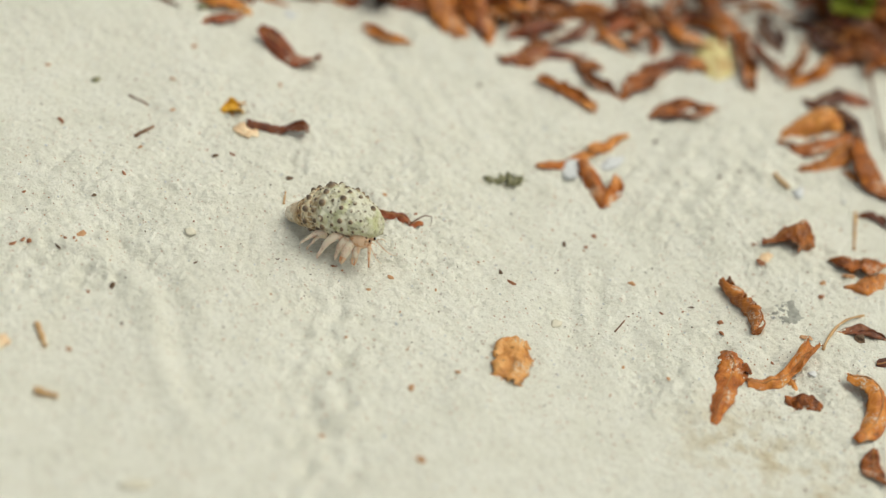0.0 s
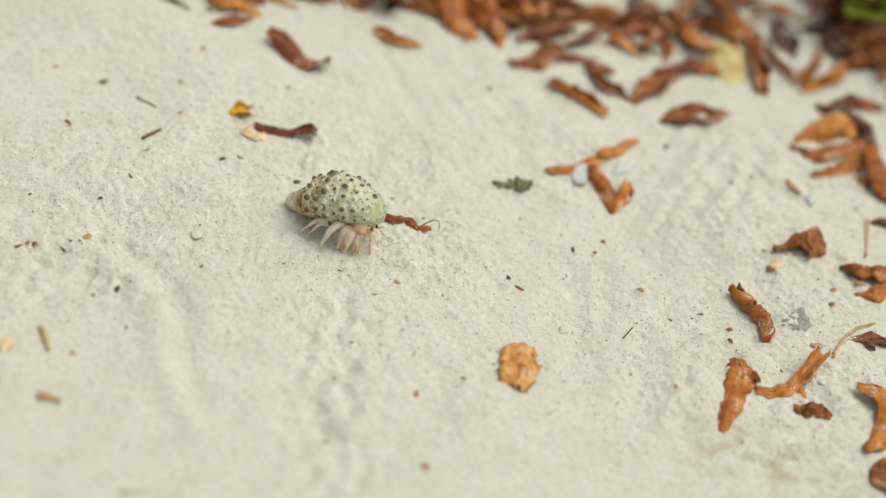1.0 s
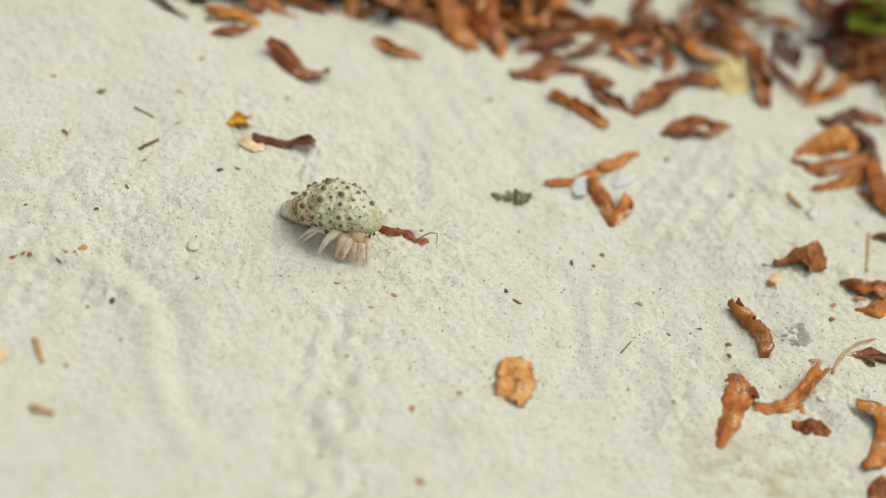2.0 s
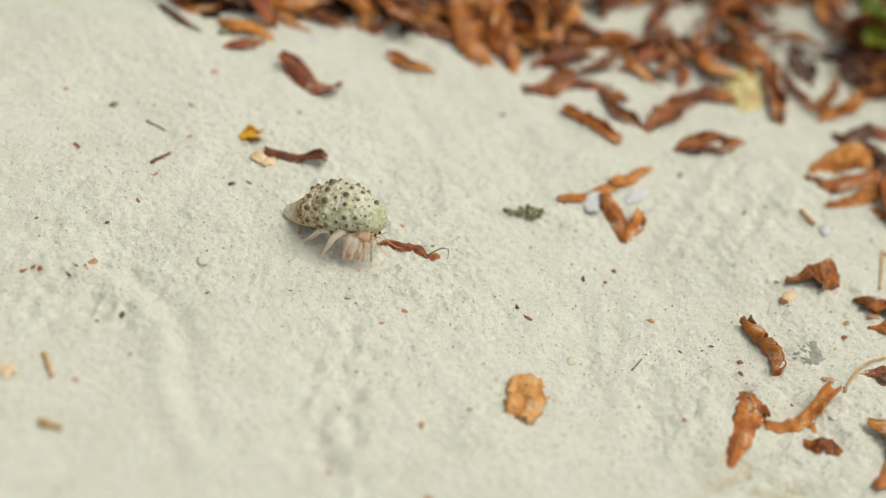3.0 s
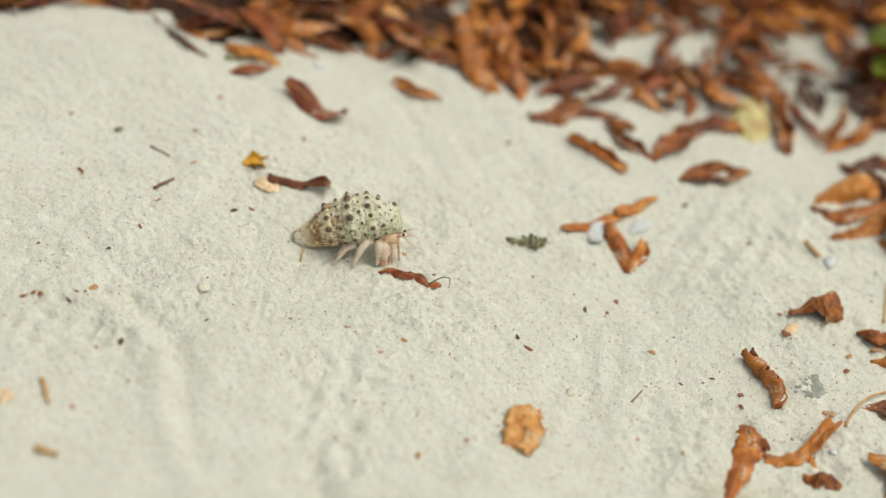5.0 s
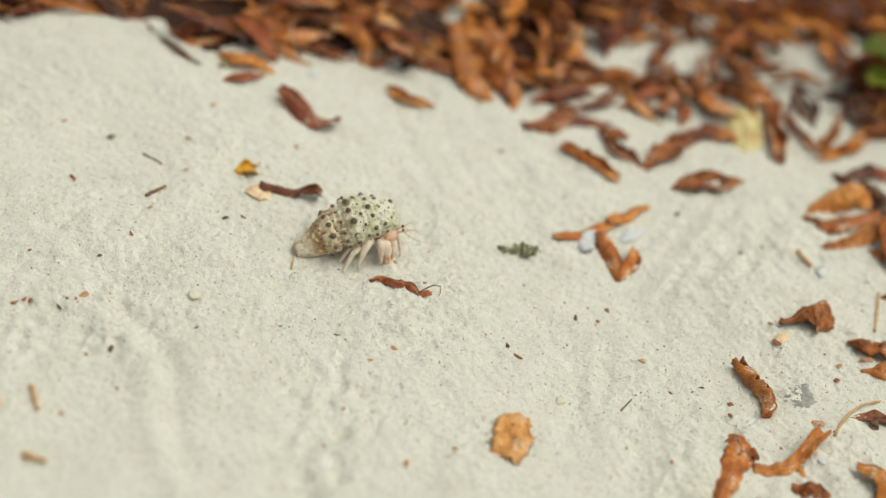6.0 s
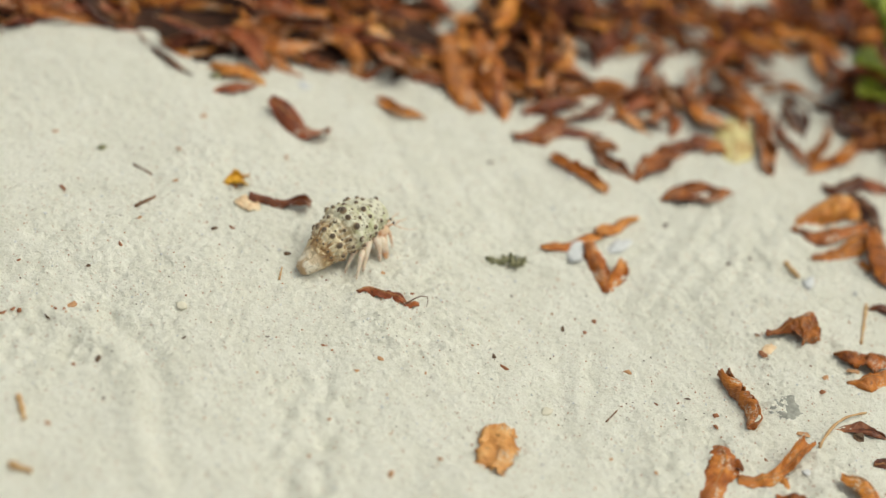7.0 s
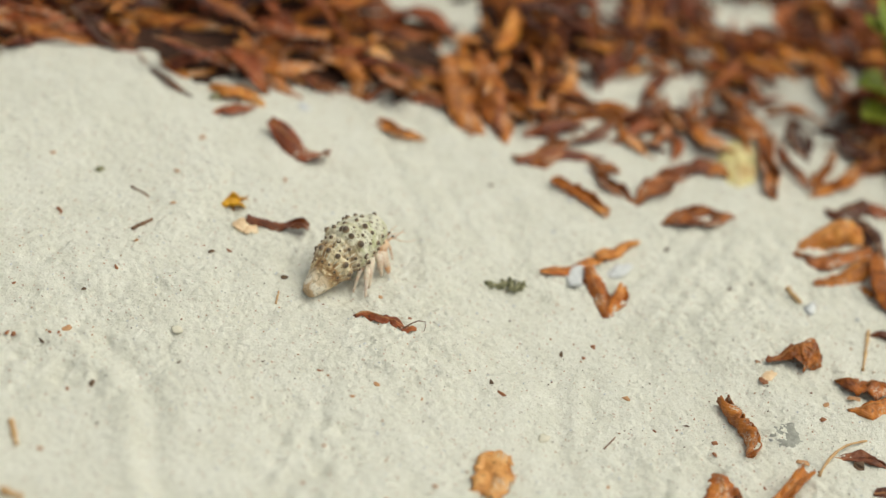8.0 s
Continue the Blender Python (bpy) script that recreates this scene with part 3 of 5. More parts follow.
# bare sand showing between the leaves: x, y, half width, half depth
GAPS = ((-0.053, 0.253, 0.026, 0.019), (-0.038, 0.229, 0.007, 0.014), (0.041, 0.207, 0.018, 0.013), (0.039, 0.176, 0.015, 0.010),
        (0.069, 0.160, 0.012, 0.020), (0.082, 0.229, 0.012, 0.012), (0.065, 0.221, 0.006, 0.015), (0.081, 0.269, 0.006, 0.007),
        (0.129, 0.260, 0.011, 0.010), (0.145, 0.242, 0.013, 0.013), (0.127, 0.210, 0.009, 0.015), (0.151, 0.211, 0.010, 0.014),
        (0.089, 0.184, 0.009, 0.006), (0.094, 0.305, 0.015, 0.016), (0.154, 0.343, 0.014, 0.012), (0.119, 0.305, 0.006, 0.022),
        (0.157, 0.273, 0.008, 0.012), (0.117, 0.185, 0.004, 0.019), (0.000, 0.277, 0.011, 0.008), (0.031, 0.286, 0.008, 0.013))


def edge_y(x):
    return float(np.interp(x, EDGE_X, EDGE_Y))


def in_gap(x, y, grow=1.0):
    return any(((x - a) / (c * grow)) ** 2 + ((y - b) / (d * grow)) ** 2 < 1 for a, b, c, d in GAPS)


def litter_variants():
    rnd = random.Random(11)
    out = []
    for k in range(22):
        tone = ("brown", "brown", "tan", "red", "brown", "dark", "tan", "brown")[k % 8]
        f = rnd.choice((-1, 1)) * rnd.uniform(0.8, 2.4)
        out.append((tone, dict(length=rnd.uniform(0.024, 0.046), width=rnd.uniform(0.007, 0.011) if k % 3 == 0 else rnd.uniform(0.011, 0.018), fold=f, bend=rnd.uniform(-0.2, 0.7), twist=rnd.uniform(-0.6, 0.6), roll=rnd.uniform(-25, 25), taper=rnd.uniform(-0.2, 0.5), ragged=rnd.uniform(0.05, 0.3), seed=900 + k)))
    for k in range(14):
        tone = ("brown", "red", "tan", "dark", "brown", "brown", "red")[k % 7]
        f = rnd.choice((-1, 1)) * rnd.uniform(1.2, 2.6)
        out.append((tone, dict(length=rnd.uniform(0.024, 0.040), width=rnd.uniform(0.006, 0.011), fold=f, bend=rnd.uniform(-0.1, 0.5), twist=rnd.uniform(-0.8, 0.8), roll=rnd.uniform(-25, 25), taper=rnd.uniform(-0.3, 0.4), ragged=rnd.uniform(0.1, 0.35), seed=960 + k, sway=rnd.uniform(-0.22, 0.22))))
    for k in range(10):
        tone = ("brown", "red", "brown", "red", "tan")[k % 5]
        f = rnd.choice((-1, 1)) * rnd.uniform(1.0, 2.2)
        out.append((tone, dict(length=rnd.uniform(0.042, 0.066), width=rnd.uniform(0.008, 0.013), fold=f, bend=rnd.uniform(-0.1, 0.35), twist=rnd.uniform(-0.7, 0.7), roll=rnd.uniform(-25, 25), taper=rnd.uniform(-0.35, 0.3), ragged=rnd.uniform(0.1, 0.35), seed=990 + k, sway=rnd.uniform(-0.12, 0.12))))
    return out


def pick_variant(rnd, var, x):
    """Thin curled strips to the right, broader and darker leaves on the bank to the left."""
    while True:
        k = rnd.randrange(len(var))
        if x > 0.02 and k < 22 and rnd.random() < 0.75:
            continue
        if x > 0.015 and var[k][0] == "tan" and rnd.random() < 0.7:
            continue
        if x > 0.015 and var[k][0] == "brown" and rnd.random() < 0.4:
            continue
        if x < -0.03 and var[k][0] == "tan" and rnd.random() < 0.85:
            continue
        if x < -0.03 and var[k][0] == "brown" and rnd.random() < 0.35:
            continue
        if x > 0.0 and k >= 36:
            continue
        if x < -0.03 and k < 36 and rnd.random() < 0.6:
            continue
        return k


def build_litter():
    rnd = random.Random(5)
    spots = []
    for _ in range(9500):
        x, y = rnd.uniform(-0.42, 0.34), rnd.uniform(0.12, 0.62)
        d = y - edge_y(x)
        if d < 0.006 or in_gap(x, y, 1.25):
            continue
        dense = 1.0 if x < 0.0 else max(0.75, 1.0 - x / 0.06 * 0.25)
        if d > 0.10 and x > 0:
            dense = max(dense, 0.95)
        if rnd.random() > dense * (0.55 + 0.45 * min(1, d / 0.02)) * 0.5:
            continue
        spots.append((d, x, y))
    for _ in range(460):
        x, y = rnd.uniform(0.0, 0.22), rnd.uniform(0.15, 0.36)
        d = y - edge_y(x)
        if d > 0.002 and not in_gap(x, y, 1.15):
            spots.append((d, x, y))
    spots.sort()
    var = litter_variants()
    masters = {}
    heads = []
    single = spots[:290]
    names = {"brown": "curled brown dry leaf in the beach litter", "tan": "orange tan dry leaf in the beach litter", "red": "reddish brown dry leaf in the beach litter", "dark": "dark brown dry leaf in the beach litter"}

    def place(d, x, y):
        pile = (0.022 if x < 0.01 else 0.009) * min(1.0, d / 0.05)
        z = gpoint(x, y) + rnd.uniform(0.0, 1.0) * pile
        for a, b, c, e in GAPS[:2]:
            if abs(x - a) < c + 0.010 and -0.006 < b + e - y < 0.075:
                z = gpoint(x, y) + rnd.uniform(0.0, 0.003)
                pile = 0.0
        tip = 36 if pile > 0.003 else 10
        # leaves on the bank mostly lie along it
        h = rnd.gauss(-8, 28) if x < -0.03 else rnd.uniform(0, 360)
        if rnd.random() < 0.5:
            h += 180
        return pose(x, y, z, rnd.uniform(-tip, tip), rnd.uniform(-tip, tip) * 0.8, h)

    for d, x, y in single:
        k = pick_variant(rnd, var, x)
        tone, par = var[k]
        if k not in masters:
            bm, mid = leaf_bmesh(nu=16, nv=8, **par)
            ob = link_mesh("leaf", bm, LEAF[tone])
            tagged(ob, names[tone], "leaf", "leaf litter")
            rib = bmesh.new()
            pts = mid[:-1:2]
            tube(rib, [p + Vector((0, 0, 0.00015)) for p in pts], [0.0005 * (1 - 0.7 * i / len(pts)) for i in range(len(pts))], 5)
            part("midrib", rib, RIB, ob)
            ob.matrix_world = place(d, x, y)
            masters[k] = ob
        else:
            copy_thing(masters[k], place(d, x, y))
    # the rest, farther back
    by_tone = {}
    cache = {}
    for d, x, y in spots[290:]:
        k = pick_variant(rnd, var, x)
        tone, par = var[k]
        if k not in cache:
            bm, _ = leaf_bmesh(nu=11, nv=6, **par)
            bm.verts.index_update()
            uvl = bm.loops.layers.uv.active
            cache[k] = (np.array([v.co for v in bm.verts]), [[v.index for v in f.verts] for f in bm.faces], [tuple(l[uvl].uv) for f in bm.faces for l in f.loops])
            bm.free()
        co, fs, uv = cache[k]
        m = np.array(place(d, x, y))
        by_tone.setdefault(tone, []).append((co @ m[:3, :3].T + m[:3, 3], fs, uv))
    for tone, items in by_tone.items():
        vs, fs, uvs, base = [], [], [], 0
        for co, f, uv in items:
            vs.append(co)
            fs += [[i + base for i in q] for q in f]
            uvs += uv
            base += len(co)
        me = bpy.data.meshes.new("leaf_litter")
        me.from_pydata(np.concatenate(vs).tolist(), [], fs)
        lay = me.uv_layers.new(name="uv")
        lay.data.foreach_set("uv", np.array(uvs, np.float32).ravel())
        me.polygons.foreach_set("use_smooth", [True] * len(me.polygons))
        me.materials.append(LITTER[tone])
        tagged(new("leaf_litter", me), "bank of " + tone.replace("tan", "orange tan").replace("red", "reddish brown") + " fallen dry leaves on sand", "leaf litter", kind="stuff")
    # dark leaf mould under the bank, blackened to stand for shade between leaves
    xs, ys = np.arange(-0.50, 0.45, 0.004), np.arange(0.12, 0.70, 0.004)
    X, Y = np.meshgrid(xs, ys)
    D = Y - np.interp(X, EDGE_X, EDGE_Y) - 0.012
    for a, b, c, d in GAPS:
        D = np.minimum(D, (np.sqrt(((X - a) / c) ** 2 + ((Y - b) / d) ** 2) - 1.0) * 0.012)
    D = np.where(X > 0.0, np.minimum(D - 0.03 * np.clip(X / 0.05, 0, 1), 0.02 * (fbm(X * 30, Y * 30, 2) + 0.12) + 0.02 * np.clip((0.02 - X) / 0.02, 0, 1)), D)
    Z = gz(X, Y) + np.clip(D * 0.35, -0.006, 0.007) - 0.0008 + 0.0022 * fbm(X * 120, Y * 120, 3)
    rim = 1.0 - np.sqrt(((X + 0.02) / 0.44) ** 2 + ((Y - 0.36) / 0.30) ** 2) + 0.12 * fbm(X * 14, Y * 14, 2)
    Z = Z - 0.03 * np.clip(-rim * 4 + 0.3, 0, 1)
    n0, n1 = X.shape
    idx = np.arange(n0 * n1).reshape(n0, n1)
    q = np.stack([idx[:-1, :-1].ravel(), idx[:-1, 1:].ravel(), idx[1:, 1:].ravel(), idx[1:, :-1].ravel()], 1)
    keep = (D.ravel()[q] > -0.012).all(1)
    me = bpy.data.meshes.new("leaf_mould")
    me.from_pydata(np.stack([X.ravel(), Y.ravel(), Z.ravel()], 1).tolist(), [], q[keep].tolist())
    me.materials.append(SHADED_MOULD)
    tagged(new("leaf_mould", me), "dark brown crumbled leaf mould under the litter, blackened for the shade in its gaps", "leaf mould", kind="stuff")


build_litter()

# ---- single leaves on the open sand ----
leaf(0.1712, 0.0441, 8.4, 0.0265, 0.0190, -1.15, bend=0.35, twist=0.00, roll=0, label="arched brown dry leaf lying on sand")
leaf(0.1740, 0.0319, 35.0, 0.0232, 0.0160, -2.20, bend=0.20, twist=0.00, roll=0, tone="tan", label="rolled tan dry leaf with a hole, on sand")
leaf(0.1795, 0.0740, -16.6, 0.0195, 0.0110, 2.40, bend=0.00, twist=0.00, roll=0, tone="dark", label="narrow dark brown rolled leaf on sand")
leaf(0.1712, -0.0032, 4.9, 0.0232, 0.0110, 2.30, bend=0.00, twist=0.00, roll=0, tone="dark", label="wet-looking dark brown leaf half bedded in sand")
leaf(0.1753, -0.0758, -77.7, 0.0192, 0.0140, -1.40, bend=0.00, twist=0.00, roll=0, label="curled brown dry leaf lying on sand")
leaf(0.1798, -0.0179, 26.7, 0.0097, 0.0080, -2.00, bend=0.00, twist=0.00, roll=0, tone="dark", label="short brown leaf piece on sand")
leaf(0.0459, 0.0805, 37.7, 0.0348, 0.0100, -2.00, bend=0.02, twist=0.00, roll=0, sway=0.00, label="long narrow orange brown dry leaf on sand")
leaf(0.0947, 0.1281, 26.7, 0.0368, 0.0170, 1.30, bend=0.00, twist=0.00, roll=0, asym=0.60, sway=0.05, label="boat-shaped orange brown dry leaf on sand")
leaf(0.0411, 0.1247, -29.7, 0.0333, 0.0140, 2.80, bend=0.00, twist=0.00, roll=0, taper=-0.60, sway=0.00, label="rolled brown dry leaf on sand")
leaf(0.0553, 0.1388, -36.4, 0.0332, 0.0120, 2.00, bend=0.00, twist=0.00, roll=0, sway=-0.05, label="curled brown dry leaf on sand")
leaf(0.0768, 0.1447, 56.4, 0.0384, 0.0160, 1.30, bend=0.00, twist=0.00, roll=0, ragged=0.40, sway=0.06, label="curled brown dry leaf with torn edge on sand")
leaf(0.0488, 0.1503, -7.6, 0.0157, 0.0110, -1.60, bend=0.00, twist=0.00, roll=0, tone="tan", label="orange brown dry leaf on sand")
leaf(0.0889, 0.1661, 33.5, 0.0376, 0.0140, -1.70, bend=0.10, twist=0.00, roll=0, tone="red", label="long reddish brown dry leaf on sand")
leaf(0.1043, 0.2083, 14.3, 0.0235, 0.0130, -1.60, bend=0.00, twist=0.00, roll=0, label="arched brown dry leaf on sand")
formed_leaf(((0.1090, 0.1600, 0.004, 0.0060, -0.5, 0), (0.1078, 0.1685, 0.006, 0.0175, -0.6, -8), (0.1070, 0.1800, 0.007, 0.0200, -0.6, -8), (0.1080, 0.1930, 0.006, 0.0150, -0.5, -5), (0.1095, 0.2030, 0.004, 0.0030, -0.4, 0)), "yellow", "pale yellow-green fallen leaf with brown patches lying on brown leaves", 0.05, 0.06, 41)
leaf(0.1228, 0.1809, -81.0, 0.0498, 0.0160, 2.60, bend=0.00, twist=0.00, roll=0, taper=-0.60, lift=0.0030, sway=0.00, label="rolled orange brown dry leaf on sand")
leaf(0.1354, 0.1884, -62.8, 0.0418, 0.0090, 2.40, bend=0.00, twist=0.00, roll=0, tone="red", sway=-0.10, label="thin curled reddish brown leaf on sand")
leaf(0.1541, 0.1919, 61.6, 0.0540, 0.0130, 2.40, bend=0.10, twist=0.00, roll=0, sway=-0.10, label="curled brown dry leaf on sand")
leaf(0.1348, 0.2101, -77.1, 0.0413, 0.0100, 2.40, bend=0.00, twist=0.00, roll=0, tone="dark", label="thin dark brown curled leaf on sand")
leaf(0.1533, 0.2250, 14.0, 0.0336, 0.0100, 2.00, bend=0.00, twist=0.00, roll=0, tone="dark", label="narrow dark brown leaf on litter")
leaf(0.1536, 0.2528, -45.7, 0.0290, 0.0140, -1.50, bend=0.00, twist=0.00, roll=0, tone="dark", lift=0.0040, label="dark brown dry leaf on litter")
leaf(0.1701, 0.2319, -41.6, 0.0246, 0.0160, -1.50, bend=0.00, twist=0.00, roll=0, lift=0.0040, label="orange brown dry leaf on litter")
leaf(0.1603, 0.2099, -60.3, 0.0228, 0.0150, -1.60, bend=0.00, twist=0.00, roll=0, tone="dark", lift=0.0030, label="dark brown dry leaf among other leaves")
leaf(0.1741, 0.2141, -73.0, 0.0312, 0.0160, -1.60, bend=0.00, twist=0.00, roll=0, tone="dark", label="dark brown dry leaf among other leaves")
leaf(0.1453, 0.1802, -65.0, 0.0174, 0.0090, 2.00, bend=0.00, twist=0.00, roll=0, tone="tan", label="thin curled tan leaf on sand")
formed_leaf(((0.1650, 0.1660, 0.0040, 0.0050, -1.0, 0), (0.1740, 0.1680, 0.0040, 0.0095, -1.1, 0), (0.1830, 0.1690, 0.0010, 0.0040, -1.0, 0)), "red", "reddish brown dry leaf among other leaves", 0.1, 0.08, 57)
formed_leaf(((0.1360, 0.1210, 0.0000, 0.0020, -0.8, 0), (0.1450, 0.1300, 0.0040, 0.0085, -0.9, 15), (0.1540, 0.1360, 0.0080, 0.0118, -1.3, 20), (0.1620, 0.1400, 0.0080, 0.0118, -1.4, 15), (0.1700, 0.1410, 0.0030, 0.0060, -1.0, 0)), "tan", "broad arched orange brown dry leaf", 0.15, 0.16, 51)
formed_leaf(((0.1370, 0.1200, 0.0000, 0.0020, -0.9, 0), (0.1460, 0.1190, 0.0010, 0.0085, -1.1, -10), (0.1580, 0.1240, 0.0020, 0.0090, -1.1, -10), (0.1700, 0.1320, 0.0030, 0.0040, -1.0, 0)), "brown", "brown dry leaf under a broader leaf", 0.08, 0.06, 52)
formed_leaf(((0.1480, 0.1030, 0.0000, 0.0030, 1.4, 0), (0.1540, 0.1090, 0.0010, 0.0075, -0.9, -5), (0.1630, 0.1140, 0.0030, 0.0100, -1.1, 0), (0.1730, 0.1240, 0.0050, 0.0080, -1.0, 0)), "tan", "orange brown dry leaf on sand", 0.12, 0.08, 53)
formed_leaf(((0.1710, 0.1220, 0.0060, 0.0050, -0.9, 0), (0.1760, 0.1090, 0.0050, 0.0115, -1.2, -15), (0.1820, 0.1010, 0.0020, 0.0120, -1.2, -10), (0.1880, 0.0930, 0.0000, 0.0040, -1.0, 0)), "brown", "orange brown dry leaf crossing another on sand", 0.12, 0.08, 54)
formed_leaf(((0.1640, 0.1530, 0.0070, 0.0060, -1.0, 0), (0.1690, 0.1420, 0.0080, 0.0110, -1.3, 15), (0.1770, 0.1320, 0.0030, 0.0040, -1.0, 10)), "dark", "dark brown dry leaf on other leaves", 0.3, 0.14, 55)
leaf(-0.0454, 0.1433, -17.2, 0.0313, 0.0110, 1.70, bend=0.20, twist=0.00, roll=0, label="narrow brown dry leaf on sand")
formed_leaf(((-0.0310, 0.1950, 0.0180, 0.0050, -0.9, 0), (-0.0210, 0.1900, 0.0200, 0.0120, -1.1, 0), (-0.0110, 0.1900, 0.0170, 0.0125, -1.1, 0), (-0.0040, 0.1840, 0.0080, 0.0040, -1.0, 0)), "tan", "broad arched tan dry leaf on top of the litter edge", 0.1, 0.08, 63)
leaf(-0.0210, 0.1675, -63.7, 0.0388, 0.0120, -1.30, bend=0.30, twist=0.00, roll=0, label="brown dry leaf at litter edge")
formed_leaf(((-0.0860, 0.1750, 0.0080, 0.0050, -1.0, 0), (-0.0770, 0.1690, 0.0120, 0.0090, -1.3, 0), (-0.0700, 0.1650, 0.0080, 0.0095, -1.3, 0), (-0.0690, 0.1580, 0.0000, 0.0050, -1.0, 0)), "tan", "arched tan dry leaf at litter edge", 0.08, 0.06, 66)
formed_leaf(((0.0210, 0.2230, 0.0080, 0.0060, -0.9, 0), (0.0210, 0.2080, 0.0060, 0.0120, -1.0, 0), (0.0200, 0.1950, 0.0030, 0.0110, -1.0, 0), (0.0190, 0.1840, 0.0000, 0.0040, -1.0, 0)), "tan", "tan dry leaf at litter edge", 0.12, 0.08, 65)
formed_leaf(((-0.0060, 0.1940, 0.0060, 0.0040, -1.0, 0), (0.0040, 0.1850, 0.0050, 0.0095, -1.2, 0), (0.0090, 0.1780, 0.0030, 0.0080, -1.2, 0), (0.0130, 0.1700, 0.0000, 0.0030, -1.0, 0)), "brown", "brown dry leaf at litter edge", 0.15, 0.09, 64)
leaf(-0.1167, 0.1202, 37.3, 0.0242, 0.0100, -1.40, bend=0.50, twist=0.00, roll=0, tone="red", label="reddish brown dry leaf at litter edge")
leaf(-0.1188, 0.1323, 7.3, 0.0172, 0.0100, -1.20, bend=0.00, twist=0.00, roll=0, tone="tan", label="orange tan dry leaf at litter edge")
leaf(-0.1510, 0.1310, -34.5, 0.0404, 0.0060, 2.60, bend=0.00, twist=0.00, roll=0, tone="dark", label="thin dark rolled leaf at litter edge")
leaf(0.0193, 0.1491, 30.0, 0.0288, 0.0120, -1.50, bend=0.00, twist=0.00, roll=0, label="brown dry leaf at litter edge")
leaf(0.0587, 0.1905, 60.1, 0.0475, 0.0130, 2.00, bend=0.30, twist=0.00, roll=0, tone="red", label="curled reddish brown leaf on litter")
leaf(0.0644, 0.2258, 74.0, 0.0479, 0.0100, 2.00, bend=0.40, twist=0.00, roll=0, tone="red", label="curled reddish brown leaf on litter")
leaf(0.0409, 0.1759, 56.1, 0.0357, 0.0100, -1.40, bend=0.00, twist=0.00, roll=0, tone="dark", label="narrow dark brown leaf on litter")
leaf(0.0918, 0.1948, -31.1, 0.0249, 0.0160, -1.30, bend=0.20, twist=0.00, roll=0, tone="tan", label="orange brown dry leaf on litter")
leaf(-0.1398, 0.1519, 15.6, 0.0308, 0.0140, -1.50, bend=0.00, twist=0.00, roll=0, label="brown dry leaf in the litter")
leaf(-0.1585, 0.1701, 8.5, 0.0579, 0.0180, -1.60, bend=0.00, twist=0.00, roll=0, lift=0.0060, label="long brown dry leaf in the litter")
leaf(-0.2140, 0.1355, 49.4, 0.0343, 0.0140, -1.50, bend=0.00, twist=0.00, roll=0, tone="red", label="reddish brown dry leaf in the litter")
leaf(-0.1057, 0.1645, -2.9, 0.0437, 0.0160, -1.50, bend=0.00, twist=0.00, roll=0, lift=0.0040, label="long brown dry leaf in the litter")
formed_leaf(((-0.0905, 0.0490, 0.001, 0.0048, -1.8, 0), (-0.0860, 0.0495, 0.0005, 0.0034, -2.2, 0), (-0.0770, 0.0495, 0.0005, 0.0038, -2.0, 10), (-0.0710, 0.0500, 0.0005, 0.0040, 1.6, 0), (-0.0645, 0.0506, 0.001, 0.0052, 1.4, 0)), "dark", "dark reddish brown rolled strip of bark on sand", 0.25, 0.13, 36, rib=False)
leaf(0.0623, 0.0960, 48.5, 0.0258, 0.0100, -2.00, bend=0.02, twist=0.00, roll=0, tone="tan", taper=-0.30, sway=0.00, label="orange dry leaf overlapping a narrow one")
leaf(-0.0985, 0.0600, 40.0, 0.0122, 0.0105, 1.60, bend=0.60, twist=0.40, roll=0, tone="petal", ragged=0.18, label="crumpled bright yellow petal on sand", stalk=False)
leaf(-0.0995, 0.0575, -46.2, 0.0072, 0.0050, 1.50, bend=0.10, twist=0.00, roll=0, tone="petal", ragged=0.40, label="small yellow petal shred on sand")
formed_leaf(((-0.0340, 0.1900, 0.0150, 0.0060, -0.8, 0), (-0.0250, 0.1720, 0.0100, 0.0120, -1.0, 0), (-0.0160, 0.1610, 0.0040, 0.0125, -1.1, 0), (-0.0060, 0.1530, 0.0000, 0.0040, -1.0, 0)), "tan", "long tan dry leaf hanging over the litter edge", 0.08, 0.06, 61)
formed_leaf(((-0.0200, 0.1990, 0.0150, 0.0070, -0.8, 0), (-0.0100, 0.1790, 0.0100, 0.0150, -1.0, 10), (-0.0030, 0.1660, 0.0040, 0.0150, -1.1, 10), (0.0020, 0.1520, 0.0000, 0.0040, -1.0, 0)), "brown", "broad brown dry leaf hanging over the litter edge", 0.1, 0.07, 62)
leaf(-0.0475, 0.1748, -42.7, 0.0319, 0.0150, -1.40, bend=0.20, twist=0.00, roll=0, tone="red", label="reddish brown dry leaf at litter edge")
leaf(-0.0768, 0.1902, -21.7, 0.0455, 0.0160, -1.50, bend=0.20, twist=0.00, roll=0, tone="tan", lift=0.0060, label="tan dry leaf in the litter")
leaf(0.0292, 0.1484, 24.6, 0.0437, 0.0120, -1.50, bend=0.10, twist=0.00, roll=0, tone="red", label="long brown dry leaf on litter edge")
leaf(0.0227, 0.1551, 50.7, 0.0299, 0.0100, 2.00, bend=0.00, twist=0.00, roll=0, label="curled brown dry leaf on litter edge")
leaf(0.0613, 0.1738, 0.5, 0.0299, 0.0110, -1.70, bend=0.20, twist=0.00, roll=0, tone="dark", label="dark brown dry leaf on litter edge")
